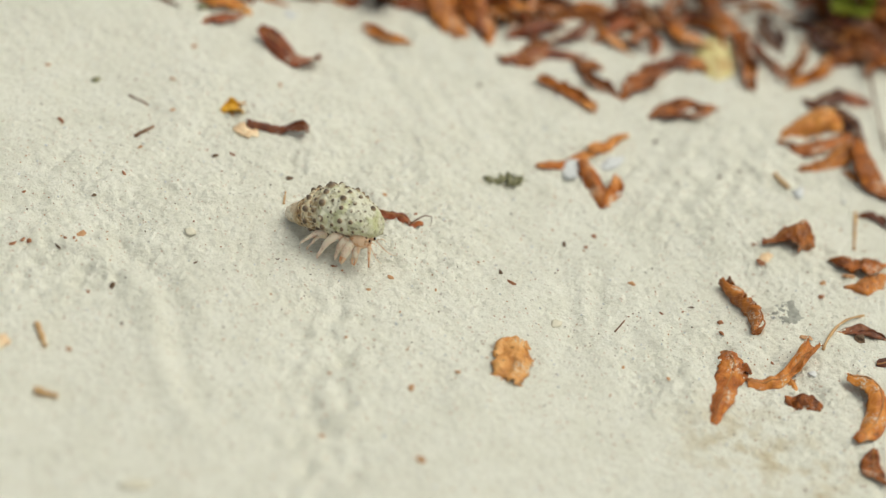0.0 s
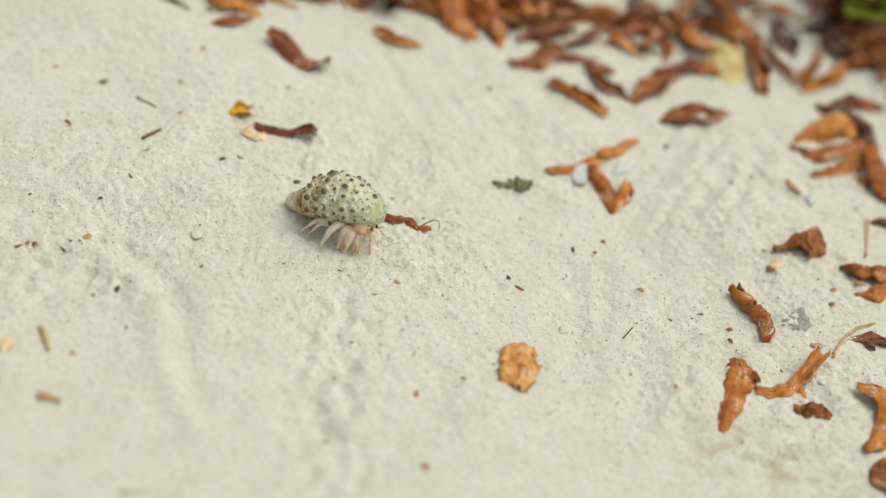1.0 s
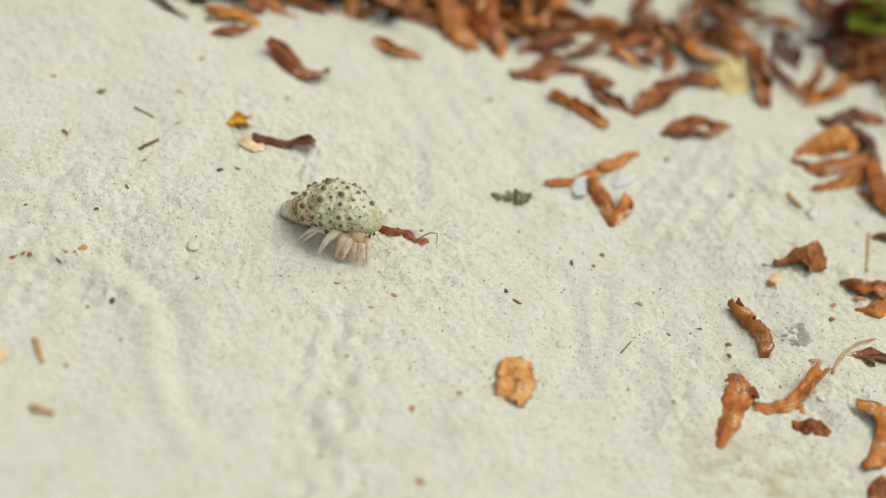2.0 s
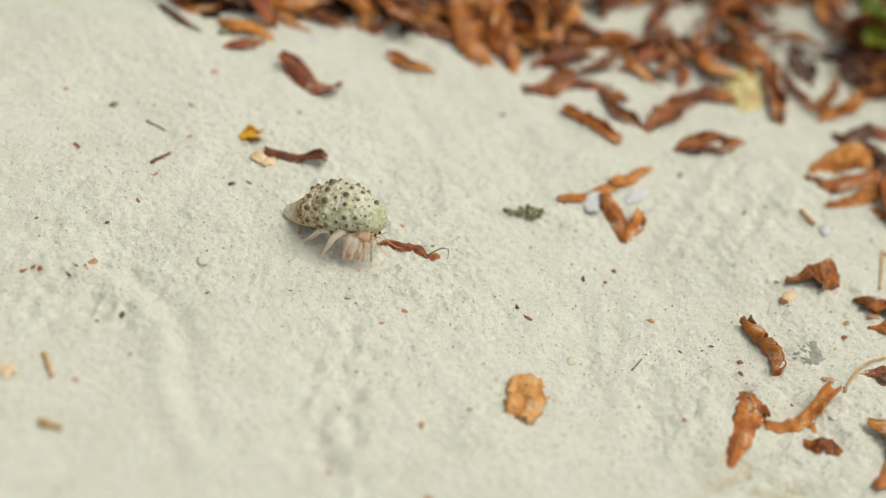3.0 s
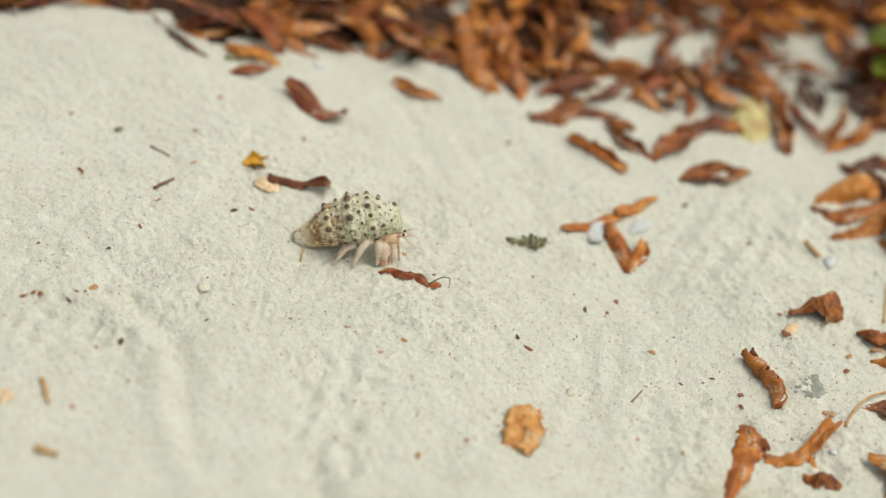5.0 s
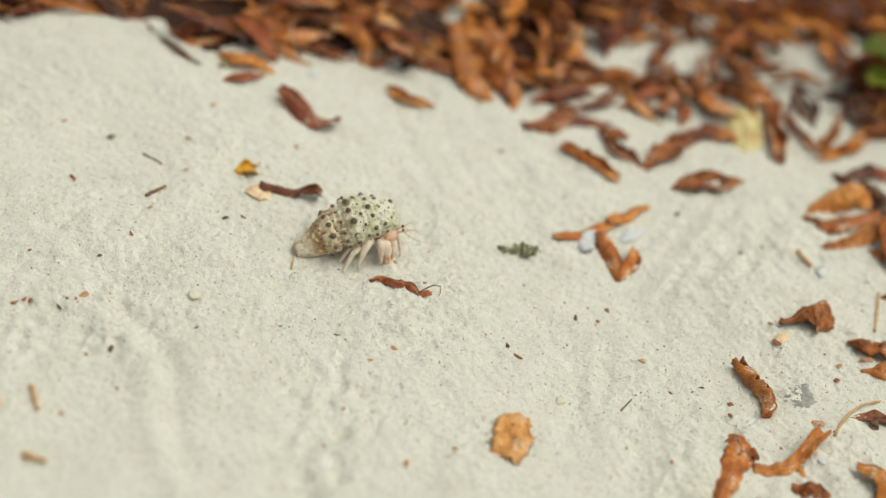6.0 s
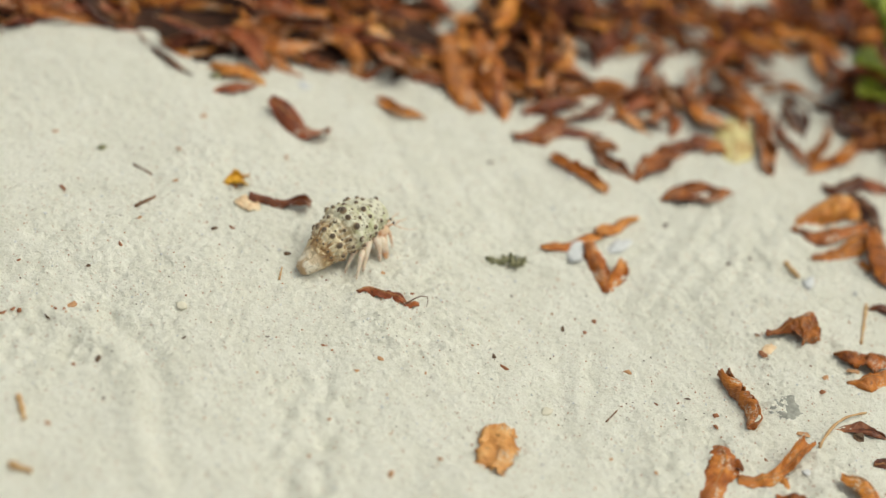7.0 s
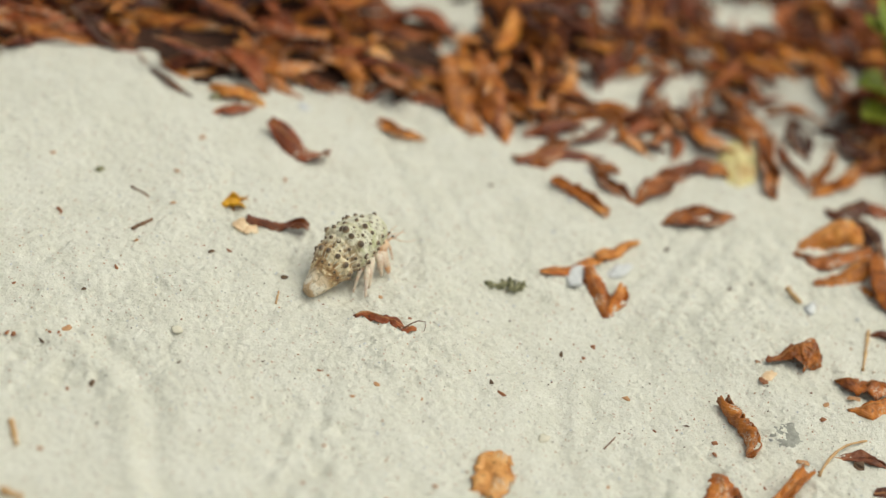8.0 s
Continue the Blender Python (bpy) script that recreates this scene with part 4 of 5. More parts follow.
leaf(0.0714, 0.1907, -12.3, 0.0256, 0.0100, 2.20, bend=0.10, twist=0.00, roll=0, tone="red", label="curled reddish brown leaf on litter")
leaf(0.0950, 0.1914, -37.1, 0.0289, 0.0160, -1.40, bend=0.20, twist=0.00, roll=0, lift=0.0030, label="arched brown dry leaf on litter")
leaf(0.0989, 0.1687, -31.2, 0.0182, 0.0130, -1.50, bend=0.00, twist=0.00, roll=0, tone="tan", label="orange brown dry leaf under a pale leaf")
leaf(0.1354, 0.2103, -76.4, 0.0373, 0.0100, -2.00, bend=0.00, twist=0.00, roll=0, tone="dark", label="narrow dark brown leaf on sand")
leaf(0.1685, 0.2068, -35.4, 0.0320, 0.0140, -1.60, bend=0.20, twist=0.00, roll=0, tone="dark", lift=0.0020, label="dark brown dry leaf on litter edge")
leaf(0.1740, 0.2309, -26.2, 0.0340, 0.0180, -1.30, bend=0.30, twist=0.00, roll=0, tone="dark", lift=0.0060, label="broad dark brown dry leaf on litter")
leaf(0.1484, 0.1924, 74.5, 0.0359, 0.0090, 2.20, bend=0.00, twist=0.00, roll=0, tone="tan", label="thin curled tan leaf on sand")
formed_leaf(((0.1500, 0.1620, 0.0000, 0.0030, -1.0, 0), (0.1550, 0.1580, 0.0020, 0.0080, -1.2, 0), (0.1620, 0.1620, 0.0040, 0.0080, -1.3, 0), (0.1670, 0.1660, 0.0060, 0.0050, -1.1, 0)), "dark", "dark brown dry leaf among other leaves", 0.15, 0.1, 56)
leaf(0.1697, 0.1057, -16.5, 0.0084, 0.0070, -1.20, bend=0.00, twist=0.00, roll=0, tone="tan", label="small tan leaf piece among leaves")


formed_leaf(((0.130, 0.041, 0.001, 0.0020, 1.2, 0), (0.136, 0.046, 0.002, 0.0065, -0.6, -20), (0.142, 0.0495, 0.005, 0.0150, -1.1, -15), (0.147, 0.050, 0.005, 0.0165, -1.2, 10), (0.152, 0.0505, 0.001, 0.0080, -0.9, 20)), "tan", "crumpled torn dry leaf, orange brown, on sand", 0.45, 0.16, 3)
formed_leaf(((0.1122, 0.0135, 0.0, 0.0054, 2.7, -50), (0.118, 0.006, 0.0, 0.0058, 2.7, -45), (0.122, 0.0005, 0.0, 0.0064, 2.5, -50), (0.1252, -0.0050, 0.0, 0.0074, 2.0, -60), (0.1265, -0.0145, 0.0, 0.0032, 2.6, -40)), "tan", "tightly rolled orange brown dry leaf on sand", 0.25, 0.12, 5, rib=False)
formed_leaf(((0.1148, -0.0265, 0.001, 0.0028, -0.8, 0), (0.1188, -0.036, 0.001, 0.0126, -0.8, -6), (0.1170, -0.046, 0.001, 0.0106, -0.9, 0), (0.1142, -0.058, 0.001, 0.0088, -0.9, 6), (0.1118, -0.0695, 0.0, 0.0030, -0.8, 0)), "brown", "flat torn brown leaf dusted with sand", 0.28, 0.09, 8)
formed_leaf(((0.1165, -0.0370, 0.001, 0.0090, -0.7, 0), (0.1215, -0.0355, 0.0015, 0.0078, -0.9, 0), (0.1265, -0.0352, 0.0005, 0.0022, -0.8, 0)), "brown", "torn lobe of a brown leaf on sand", 0.25, 0.09, 9, rib=False)
formed_leaf(((0.1245, -0.0425, 0.0, 0.0042, -1.2, 0), (0.132, -0.041, 0.0005, 0.0056, -1.5, 0), (0.1385, -0.0375, 0.001, 0.0052, -1.6, 15), (0.143, -0.030, 0.001, 0.0050, 2.0, 10), (0.1495, -0.0185, 0.0015, 0.0058, 2.3, 0)), "tan", "twisted orange dry leaf on sand", 0.20, 0.09, 12)
formed_leaf(((0.1395, -0.0355, 0.001, 0.0034, -1.2, 0), (0.143, -0.038, 0.001, 0.0032, -1.3, 0), (0.1438, -0.043, 0.0, 0.0014, -1.0, 0)), "tan", "small torn strip of orange leaf on sand", 0.2, 0.1, 14, rib=False)
formed_leaf(((0.1395, -0.0475, 0.0, 0.0034, -0.9, 0), (0.146, -0.048, 0.0015, 0.0085, -1.2, 0), (0.1535, -0.0500, 0.0, 0.0034, -0.9, 0)), "brown", "small crumpled brown leaf piece sunk in sand", 0.35, 0.16, 15, rib=False)
formed_leaf(((0.1205, -0.0610, 0.0, 0.0018, -0.8, 0), (0.126, -0.058, 0.0003, 0.0040, -0.9, 0), (0.1305, -0.055, 0.0, 0.0026, -0.9, 0)), "brown", "small brown leaf piece nearly covered with sand", 0.3, 0.12, 16, rib=False, sink=0.0011)
formed_leaf(((0.1625, -0.0335, 0.003, 0.0030, -1.2, 0), (0.169, -0.0345, 0.003, 0.0085, -1.4, -10), (0.1745, -0.039, 0.003, 0.0092, -1.4, -20), (0.1755, -0.048, 0.002, 0.0090, -1.4, -15), (0.1715, -0.058, 0.001, 0.0078, -1.3, 0), (0.1655, -0.0655, 0.0, 0.0028, -1.1, 0)), "brown", "brown leaf curled into a hook on sand", 0.12, 0.08, 18)
formed_leaf(((0.0325, -0.0690, 0.0005, 0.0100, -0.4, 0), (0.0338, -0.061, 0.003, 0.0138, -0.7, 0), (0.0345, -0.051, 0.003, 0.0145, -0.7, 6), (0.0356, -0.0425, 0.0005, 0.0060, -0.5, 0)), "orange", "torn orange-tan leaf piece with jagged edges", 0.36, 0.14, 44, rib=False)
formed_leaf(((0.0515, 0.0790, 0.002, 0.0048, -0.9, 0), (0.0545, 0.0710, 0.002, 0.0078, -1.1, 20), (0.0590, 0.0640, 0.001, 0.0074, -1.3, 25), (0.0632, 0.0540, 0.0, 0.0024, -1.0, 0)), "brown", "folded orange brown leaf leaning on white shell piece", 0.20, 0.09, 23)
formed_leaf(((0.0672, 0.0730, 0.004, 0.0030, 1.2, -20), (0.0655, 0.0660, 0.002, 0.0070, 1.5, -40), (0.0635, 0.0545, 0.0, 0.0024, 1.2, -10)), "brown", "small folded brown leaf flap on sand", 0.2, 0.1, 24, rib=False)
formed_leaf(((0.0482, 0.0720, 0.003, 0.0016, -1.0, 0), (0.0525, 0.0725, 0.004, 0.0044, -1.0, 0), (0.0565, 0.0712, 0.004, 0.0052, -1.0, 0)), "brown", "torn corner of a folded brown leaf", 0.15, 0.08, 25, rib=False)
formed_leaf(((-0.0985, 0.1140, 0.004, 0.0036, 1.0, 30), (-0.0910, 0.1095, 0.003, 0.0095, -1.0, 25), (-0.0845, 0.1055, 0.002, 0.0105, -1.2, 5), (-0.0770, 0.1030, 0.002, 0.0085, -1.3, -20), (-0.0690, 0.1028, 0.003, 0.0085, 1.2, -35)), "red", "reddish brown twisted dry leaf on sand", 0.12, 0.08, 27)
formed_leaf(((-0.0350, 0.0095, 0.0, 0.0012, -1.0, 0), (-0.0308, 0.0125, 0.0008, 0.0036, -1.3, 10), (-0.0262, 0.0118, 0.0009, 0.0038, -1.4, -10), (-0.0210, 0.0120, 0.0009, 0.0048, -1.3, 15), (-0.0158, 0.0106, 0.0006, 0.0048, -1.2, -10), (-0.0098, 0.0114, 0.0, 0.0014, -1.0, 0)), "red", "narrow wavy reddish brown leaf near the crab", 0.70, 0.12, 30)
formed_leaf(((-0.1300, 0.1330, 0.002, 0.0040, -1.0, 0), (-0.1220, 0.1290, 0.004, 0.0080, -1.1, 10), (-0.1140, 0.1330, 0.003, 0.0070, -1.2, 0), (-0.1050, 0.1300, 0.0, 0.0040, -1.0, 0)), "tan", "tan dry leaf with torn lobes at litter edge", 0.40, 0.15, 33)


# ---- green seedling at the edge of the litter ----
def build_green_plant(x, y):
    plant = new("green_plant")
    tagged(plant, "low green plant with glossy leaves beside the litter", "plant")
    plant.matrix_world = pose(x, y, gpoint(x, y))
    st = bmesh.new()
    tube(st, [(0, 0, -0.004), (0.002, 0.0, 0.012), (0.001, 0.002, 0.030), (0.004, 0.003, 0.05)], [0.0014, 0.0013, 0.0011, 0.0008], 8)
    part("stem", st, LEAF["green"], plant)
    for k, (h, tilt, l, w, z) in enumerate(((203, -32, 0.036, 0.027, 0.010), (225, -18, 0.030, 0.022, 0.006), (165, -50, 0.050, 0.026, 0.016), (150, -45, 0.045, 0.024, 0.030), (320, -40, 0.045, 0.022, 0.034), (60, -45, 0.045, 0.022, 0.042), (235, -55, 0.04, 0.02, 0.044))):
        bm, mid = leaf_bmesh(l, w, 0.5, 0.35, 0.15, 0, 0.0, 0.03, 300 + k)
        bmesh.ops.translate(bm, vec=(l / 2, 0, 0), verts=bm.verts)
        lf = part("leaf", bm, LEAF["green"], plant)
        lf.matrix_local = pose(0.001, 0.001, z, 0, tilt, h)


build_green_plant(0.180, 0.236)


# ---- the hermit crab ----
SHELL_L = 0.044
PROFILE_S = (0.0, 0.02, 0.05, 0.12, 0.20, 0.27, 0.34, 0.45, 0.57, 0.66, 0.75, 0.83, 0.91, 0.96, 1.0)
PROFILE_R = (0.0025, 0.0034, 0.0039, 0.0048, 0.0062, 0.0072, 0.0080, 0.0088, 0.0098, 0.0095, 0.0088, 0.0080, 0.0069, 0.0060, 0.0044)
# the whorls rise above the line from tip to mouth
PROFILE_C = (0.0, 0.0001, 0.0002, 0.0005, 0.0011, 0.0021, 0.0031, 0.0041, 0.0045, 0.0044, 0.0040, 0.0030, 0.0018, 0.0010, 0.0004)
# rows of knobs: place along the shell, count, radius, height
KNOB_ROWS = ((0.265, 13, 0.00066, 0.6), (0.36, 12, 0.00130, 1.1), (0.415, 14, 0.00060, 0.5), (0.475, 13, 0.00102, 0.9), (0.575, 13, 0.00142, 1.2), (0.630, 15, 0.00050, 0.5), (0.670, 13, 0.00090, 0.8),
             (0.715, 16, 0.00045, 0.5), (0.755, 13, 0.00118, 0.95), (0.805, 15, 0.00046, 0.5), (0.85, 12, 0.00094, 0.85), (0.895, 13, 0.00045, 0.5), (0.935, 10, 0.00066, 0.7))


def knob_places():
    rnd = random.Random(3)
    out = []
    for r, (s0, n, size, tall) in enumerate(KNOB_ROWS):
        for k in range(n):
            if size < 0.0006 and rnd.random() < 0.3:
                continue
            phi = (2 * math.pi * (k + 0.5 * (r // 2 % 2)) / n + rnd.uniform(-0.07, 0.07)) % (2 * math.pi)
            s = s0 + 0.05 * (phi / (2 * math.pi) - 0.5) + rnd.uniform(-0.006, 0.006)
            out.append((s, phi, size * rnd.uniform(0.82, 1.12), tall * rnd.uniform(0.75, 1.1)))
    # big worn knobs on the upper rim of the mouth
    out += [(0.965, 1.45, 0.0014, 1.2), (0.955, 5.2, 0.0012, 1.0), (0.57, 1.60, 0.0017, 1.45)]
    return out


KNOBS = knob_places()
_ks, _kp, _ke, _kt = (np.array(c) for c in zip(*KNOBS))


def shell_radius(s, phi):
    r = float(np.interp(s, PROFILE_S, PROFILE_R))
    turn = 5.2 * (1 - (1 - min(s, 0.80) / 0.80) ** 1.0) ** 0.62
    ph = (turn - phi / (2 * math.pi)) % 1.0
    sut = math.exp(-((min(ph, 1 - ph)) / 0.06) ** 2)
    fade = 1.0 if s < 0.5 else max(0.0, 1 - (s - 0.5) / 0.2)
    r *= 1 - 0.06 * sut * fade * min(1, max(0, s - 0.12) / 0.08)
    # spiral cords
    r *= 1 + 0.012 * math.sin(s * 120 + phi) * min(1, s * 4)
    # growth ribs
    r *= 1 + 0.018 * math.cos(phi * 11 + s * 14) * min(1, s * 3)
    r *= 1 + 0.02 * noise.noise(Vector((s * 9, math.cos(phi) * 1.5, math.sin(phi) * 1.5)))
    # swelling under each knob
    dp = np.abs(_kp - phi % (2 * math.pi))
    dp = np.minimum(dp, 2 * math.pi - dp)
    d2 = (((_ks - s) * SHELL_L) ** 2 + (dp * r) ** 2) / (1.6 * _ke) ** 2
    return r + float((np.exp(-d2) * _ke * _kt * 0.85).max())


def smooth_profile():
    """Rounds the tables of radii and rise."""
    s = np.linspace(0, 1, 61)
    out = [s]
    for table in (PROFILE_R, PROFILE_C):
        r = np.interp(s, PROFILE_S, table)
        for _ in range(2):
            r[1:-1] = (r[:-2] + 2 * r[1:-1] + r[2:]) / 4
        out.append(r)
    return out


PROFILE_S, PROFILE_R, PROFILE_C = smooth_profile()


def shell_point(s, phi, out=0.0):
    r = shell_radius(s, phi) + out
    x = (s - 0.5) * SHELL_L
    # the underside is flatter
    y, z = r * math.cos(phi), r * math.sin(phi)
    if z < 0:
        z *= 0.86
    return Vector((x, y, z + float(np.interp(s, PROFILE_S, PROFILE_C))))


def build_crab():
    crab = new("hermit_crab")
    tagged(crab, "small hermit crab in a knobbly green-white shell, walking on sand", "hermit crab")
    bm = bmesh.new()
    ns, nf = 120, 96
    rings = [[bm.verts.new(shell_point(i / ns, 2 * math.pi * j / nf)) for j in range(nf)] for i in range(ns + 1)]
    for a, b in zip(rings, rings[1:]):
        for j in range(nf):
            bm.faces.new((a[j], a[(j + 1) % nf], b[(j + 1) % nf], b[j]))
    bm.faces.new(rings[0])
    bm.faces.new(rings[-1][::-1])
    bmesh.ops.recalc_face_normals(bm, faces=bm.faces)
    shell = part("shell", bm, SHELL, crab, "knobbly green-white snail shell with worn cream tip")
    shell.matrix_local = pose(0, 0, 0.0084, 0, -17, 0)
    # knobs in spiral rows
    kb = bmesh.new()
    bmesh.ops.create_icosphere(kb, subdivisions=2, radius=1.0)
    for v in kb.verts:
        k = 1.0 - 0.38 * max(0.0, v.co.z)
        v.co = Vector((v.co.x * k * 1.08, v.co.y * k * 1.08, max(v.co.z, -0.35) * 1.15))
    km = bpy.data.meshes.new("knob")
    kb.to_mesh(km)
    kb.free()
    km.polygons.foreach_set("use_smooth", [True] * len(km.polygons))
    km.materials.append(KNOB)
    rnd = random.Random(4)
    for s, phi, e, tall in KNOBS:
        p = shell_point(s, phi, -0.0001 - 0.2 * e)
        q = shell_point(s, phi, 0.001)
        ds = (shell_point(s + 0.05, phi) - shell_point(s - 0.05, phi)).normalized()
        nrm = (q - p).normalized()
        nrm = (nrm - ds * nrm.dot(ds) * 0.5).normalized()
        ob = new("knob", km)
        ob.parent = shell
        rot = nrm.to_track_quat("Z", "X").to_matrix().to_4x4()
        w = e * (0.95 if e > 0.0008 else 0.95)
        ob.matrix_local = Matrix.Translation(p) @ rot @ Matrix.Diagonal((w, w * rnd.uniform(0.75, 1.2), w * (rnd.uniform(0.8, 1.05) if e > 0.0009 else 0.7), 1))
    # mouth of the shell: a crenulated lip on the underside
    lip = bmesh.new()
    pts = []
    for k in range(21):
        u = k / 20
        s = 0.50 + 0.42 * u
        phi = math.pi * (1.20 + 0.30 * math.sin(math.pi * u))
        pts.append(shell_point(s, phi, 0.0002))
    tube(lip, pts, [0.0011 + 0.0003 * math.sin(k * 2.1) for k in range(21)], 8)
    lp = part("lip", lip, CREAM_SHELL, shell, "pale crenulated lip of the shell mouth")
    # body, facing out of the mouth
    F = radians(-14)
    f = Vector((math.cos(F), math.sin(F), 0))
    side = Vector((-math.sin(F), math.cos(F), 0))
    A = Vector((0.0150, -0.0036, 0.0092))
    cb = bmesh.new()
    bmesh.ops.create_uvsphere(cb, u_segments=20, v_segments=12, radius=1.0)
    for v in cb.verts:
        v.co = Vector((v.co.x * 0.0052 * (1.0 - 0.12 * v.co.x), v.co.y * 0.0042, v.co.z * 0.0036))
    body = part("carapace", cb, LIMB_RED, crab, "pinkish orange carapace")
    body.matrix_local = Matrix.Translation(A + f * 0.0012) @ pose(0, 0, 0, 0, -12, math.degrees(F))
    for sgn in (-1, 1):
        ey = bmesh.new()
        base = Vector((0.0050, 0.0010 * sgn, 0.0016))
        end = Vector((0.0074, 0.0013 * sgn, 0.0028))
        tube(ey, [base, base.lerp(end, 0.5) + Vector((0, 0, 0.0002)), end], [0.00065, 0.00055, 0.0006], 8)
        stalk = part("eyestalk", ey, LIMB_RED, crab, "orange eyestalk")
        frame_m = Matrix.Translation(A) @ pose(0, 0, 0, 0, 0, math.degrees(F))
        stalk.matrix_local = frame_m
        eb = bmesh.new()
        bmesh.ops.create_uvsphere(eb, u_segments=12, v_segments=8, radius=0.00056)
        bmesh.ops.scale(eb, vec=(0.9, 0.9, 1.25), verts=eb.verts)
        eye = part("eye", eb, EYE, stalk, "black shiny eye")
        eye.matrix_local = Matrix.Translation(end + Vector((0, 0, 0.0005)))
        for long, spread, rise, r in ((0.0105, 0.35, -0.003, 0.00013), (0.005, 0.25, 0.0022, 0.00016)):
            an = bmesh.new()
            pp = []
            for k in range(9):
                u = k / 8
                pp.append((0.0078 + long * u * math.cos(spread * u), sgn * (0.0018 + long * spread * 0.6 * u), 0.0025 + rise * math.sin(2.2 * u)))
            tube(an, pp, [r * (1.5 - 1.0 * k / 8) for k in range(9)], 6)
            ant = part("antenna", an, LIMB_RED, crab, "thin orange antenna")
            ant.matrix_local = frame_m

    def limb(name, path, radii, mat, label, flat=1.25):
        """A jointed limb: soft segments, slightly waisted at the joints."""
        b = bmesh.new()
        P = [Vector(q) for q in path]
        n = len(P) - 1
        pts, rad = [], []
        for k in range(n):
            p0, p1, p2, p3 = P[max(k - 1, 0)], P[k], P[k + 1], P[min(k + 2, n)]
            for i in range(7):
                u = i / 7
                c = 0.5 * (2 * p1 + (p2 - p0) * u + (2 * p0 - 5 * p1 + 4 * p2 - p3) * u * u + (3 * p1 - p0 - 3 * p2 + p3) * u**3)
                pts.append(c.lerp(p1.lerp(p2, u), 0.78))
                rad.append((radii[k] * (1 - u) + radii[k + 1] * u) * (1 + 0.05 * math.sin(math.pi * u)) * (0.86 if i == 0 and k else 1))
        pts.append(P[-1])
        rad.append(radii[-1])
        tube(b, pts, rad, 12)
        bmesh.ops.scale(b, vec=(1, flat, 1), verts=b.verts)
        return b

    legs = []
    for hip, d, reach, high, thick, mat, ph in (
            ((0.0085, -0.0050, 0.0068), -148, 0.0160, -0.0004, 0.66, LIMB, 0.0),
            ((0.0078, -0.0052, 0.0064), -156, 0.0130, -0.0006, 0.60, LIMB, 1.6),
            ((0.0102, -0.0052, 0.0072), -128, 0.0118, 0.0016, 0.86, LIMB, 2.6),
            ((0.0126, -0.0048, 0.0072), -104, 0.0072, 0.0006, 0.92, LIMB, 4.3),
            ((0.0188, -0.0028, 0.0076), -58, 0.0062, 0.0010, 0.40, LIMB_RED, 1.2),
            ((0.0176, -0.0038, 0.0074), -88, 0.0060, 0.0004, 0.42, LIMB_RED, 3.1)):
        path = [(0, 0, 0), (reach * 0.34, 0, high + 0.0010), (reach * 0.66, 0, 0.0002), (reach * 0.93, 0, -0.0048)]
        leg = part("leg", limb("leg", path, [0.0013 * thick, 0.0017 * thick, 0.0015 * thick, 0.0006 * thick], mat, ""), mat, crab, "jointed pale cream walking leg")
        leg.matrix_local = pose(*hip, 0, 0, d)
        tip = limb("dactyl", [(reach * 0.92, 0, -0.0045), (reach * 0.99, 0, -0.0058), (reach, 0, -0.0070)], [0.0008 * thick, 0.0006 * thick, 0.0002], mat, "")
        part("dactyl", tip, mat, leg, "pointed pale leg end")
        legs.append((leg, hip, d, ph, 10))
    for hip, d, size, ph in (((0.0145, -0.0046, 0.0074), -94, 0.86, 5.2), ((0.0162, -0.0040, 0.0074), -82, 0.66, 0.7)):
        claw = part("claw", limb("claw", [(0, 0, 0), (0.0030 * size, 0, 0.0008), (0.0054 * size, 0, -0.0012), (0.0076 * size, 0, -0.0042)], [0.0014 * size, 0.0017 * size, 0.0020 * size, 0.0014 * size], LIMB, ""), LIMB, crab, "pale cream and orange pincer")
        claw.matrix_local = pose(*hip, 0, 0, d)
        for sg, nm in ((1, "fixed_finger"), (-1, "moving_finger")):
            fb = limb(nm, [(0.0072 * size, 0.0005 * sg, -0.0038), (0.0083 * size, 0.0008 * sg, -0.0054), (0.0090 * size, 0.0003 * sg, -0.0069)], [0.0011 * size, 0.0008 * size, 0.0003], LIMB_RED, "", 1.0)
            part(nm, fb, LIMB_RED, claw, "orange tipped pincer finger")
        legs.append((claw, hip, d, ph, 6))
    return crab, legs


CRAB, LEGS = build_crab()


# ---- small things lying on the sand ----
def crumb(x, y, size, mat=None, long=1.0, heading=0.0, flat=0.6, name="leaf_crumb", label="small brown dry leaf crumb on sand", category="crumb", rough=0.35):
    leaf_count[0] += 1
    chip = category == "crumb"
    bm = lump(size, leaf_count[0], (long, 0.8, flat * 0.7) if chip else (long, 1, flat), rough * (1.7 if chip else 1.0), 1 if chip else 2)
    ob = link_mesh(name, bm, mat or CRUMB, smooth=not chip)
    tagged(ob, label, category)
    ob.matrix_world = pose(x, y, gpoint(x, y) + size * flat * 0.45, 0, 0, heading)
    return ob


def shard(x0, y0, x1, y1, width, fold, mat, label, sink=0.0, seed=1):
    """A thin curved piece of broken shell."""
    l = math.hypot(x1 - x0, y1 - y0)
    bm, _ = leaf_bmesh(l, width, fold, 0.15, 0.0, 0, -0.35, 0.10, 700 + seed, 14, 8, thick=0.0011, asym=0.1, sway=0.05)
    ob = link_mesh("shell_piece", bm, mat)
    tagged(ob, label, "shell")
    cx, cy = (x0 + x1) / 2, (y0 + y1) / 2
    ob.matrix_world = pose(cx, cy, gpoint(cx, cy) - sink, 0, 0, math.degrees(math.atan2(y1 - y0, x1 - x0)))


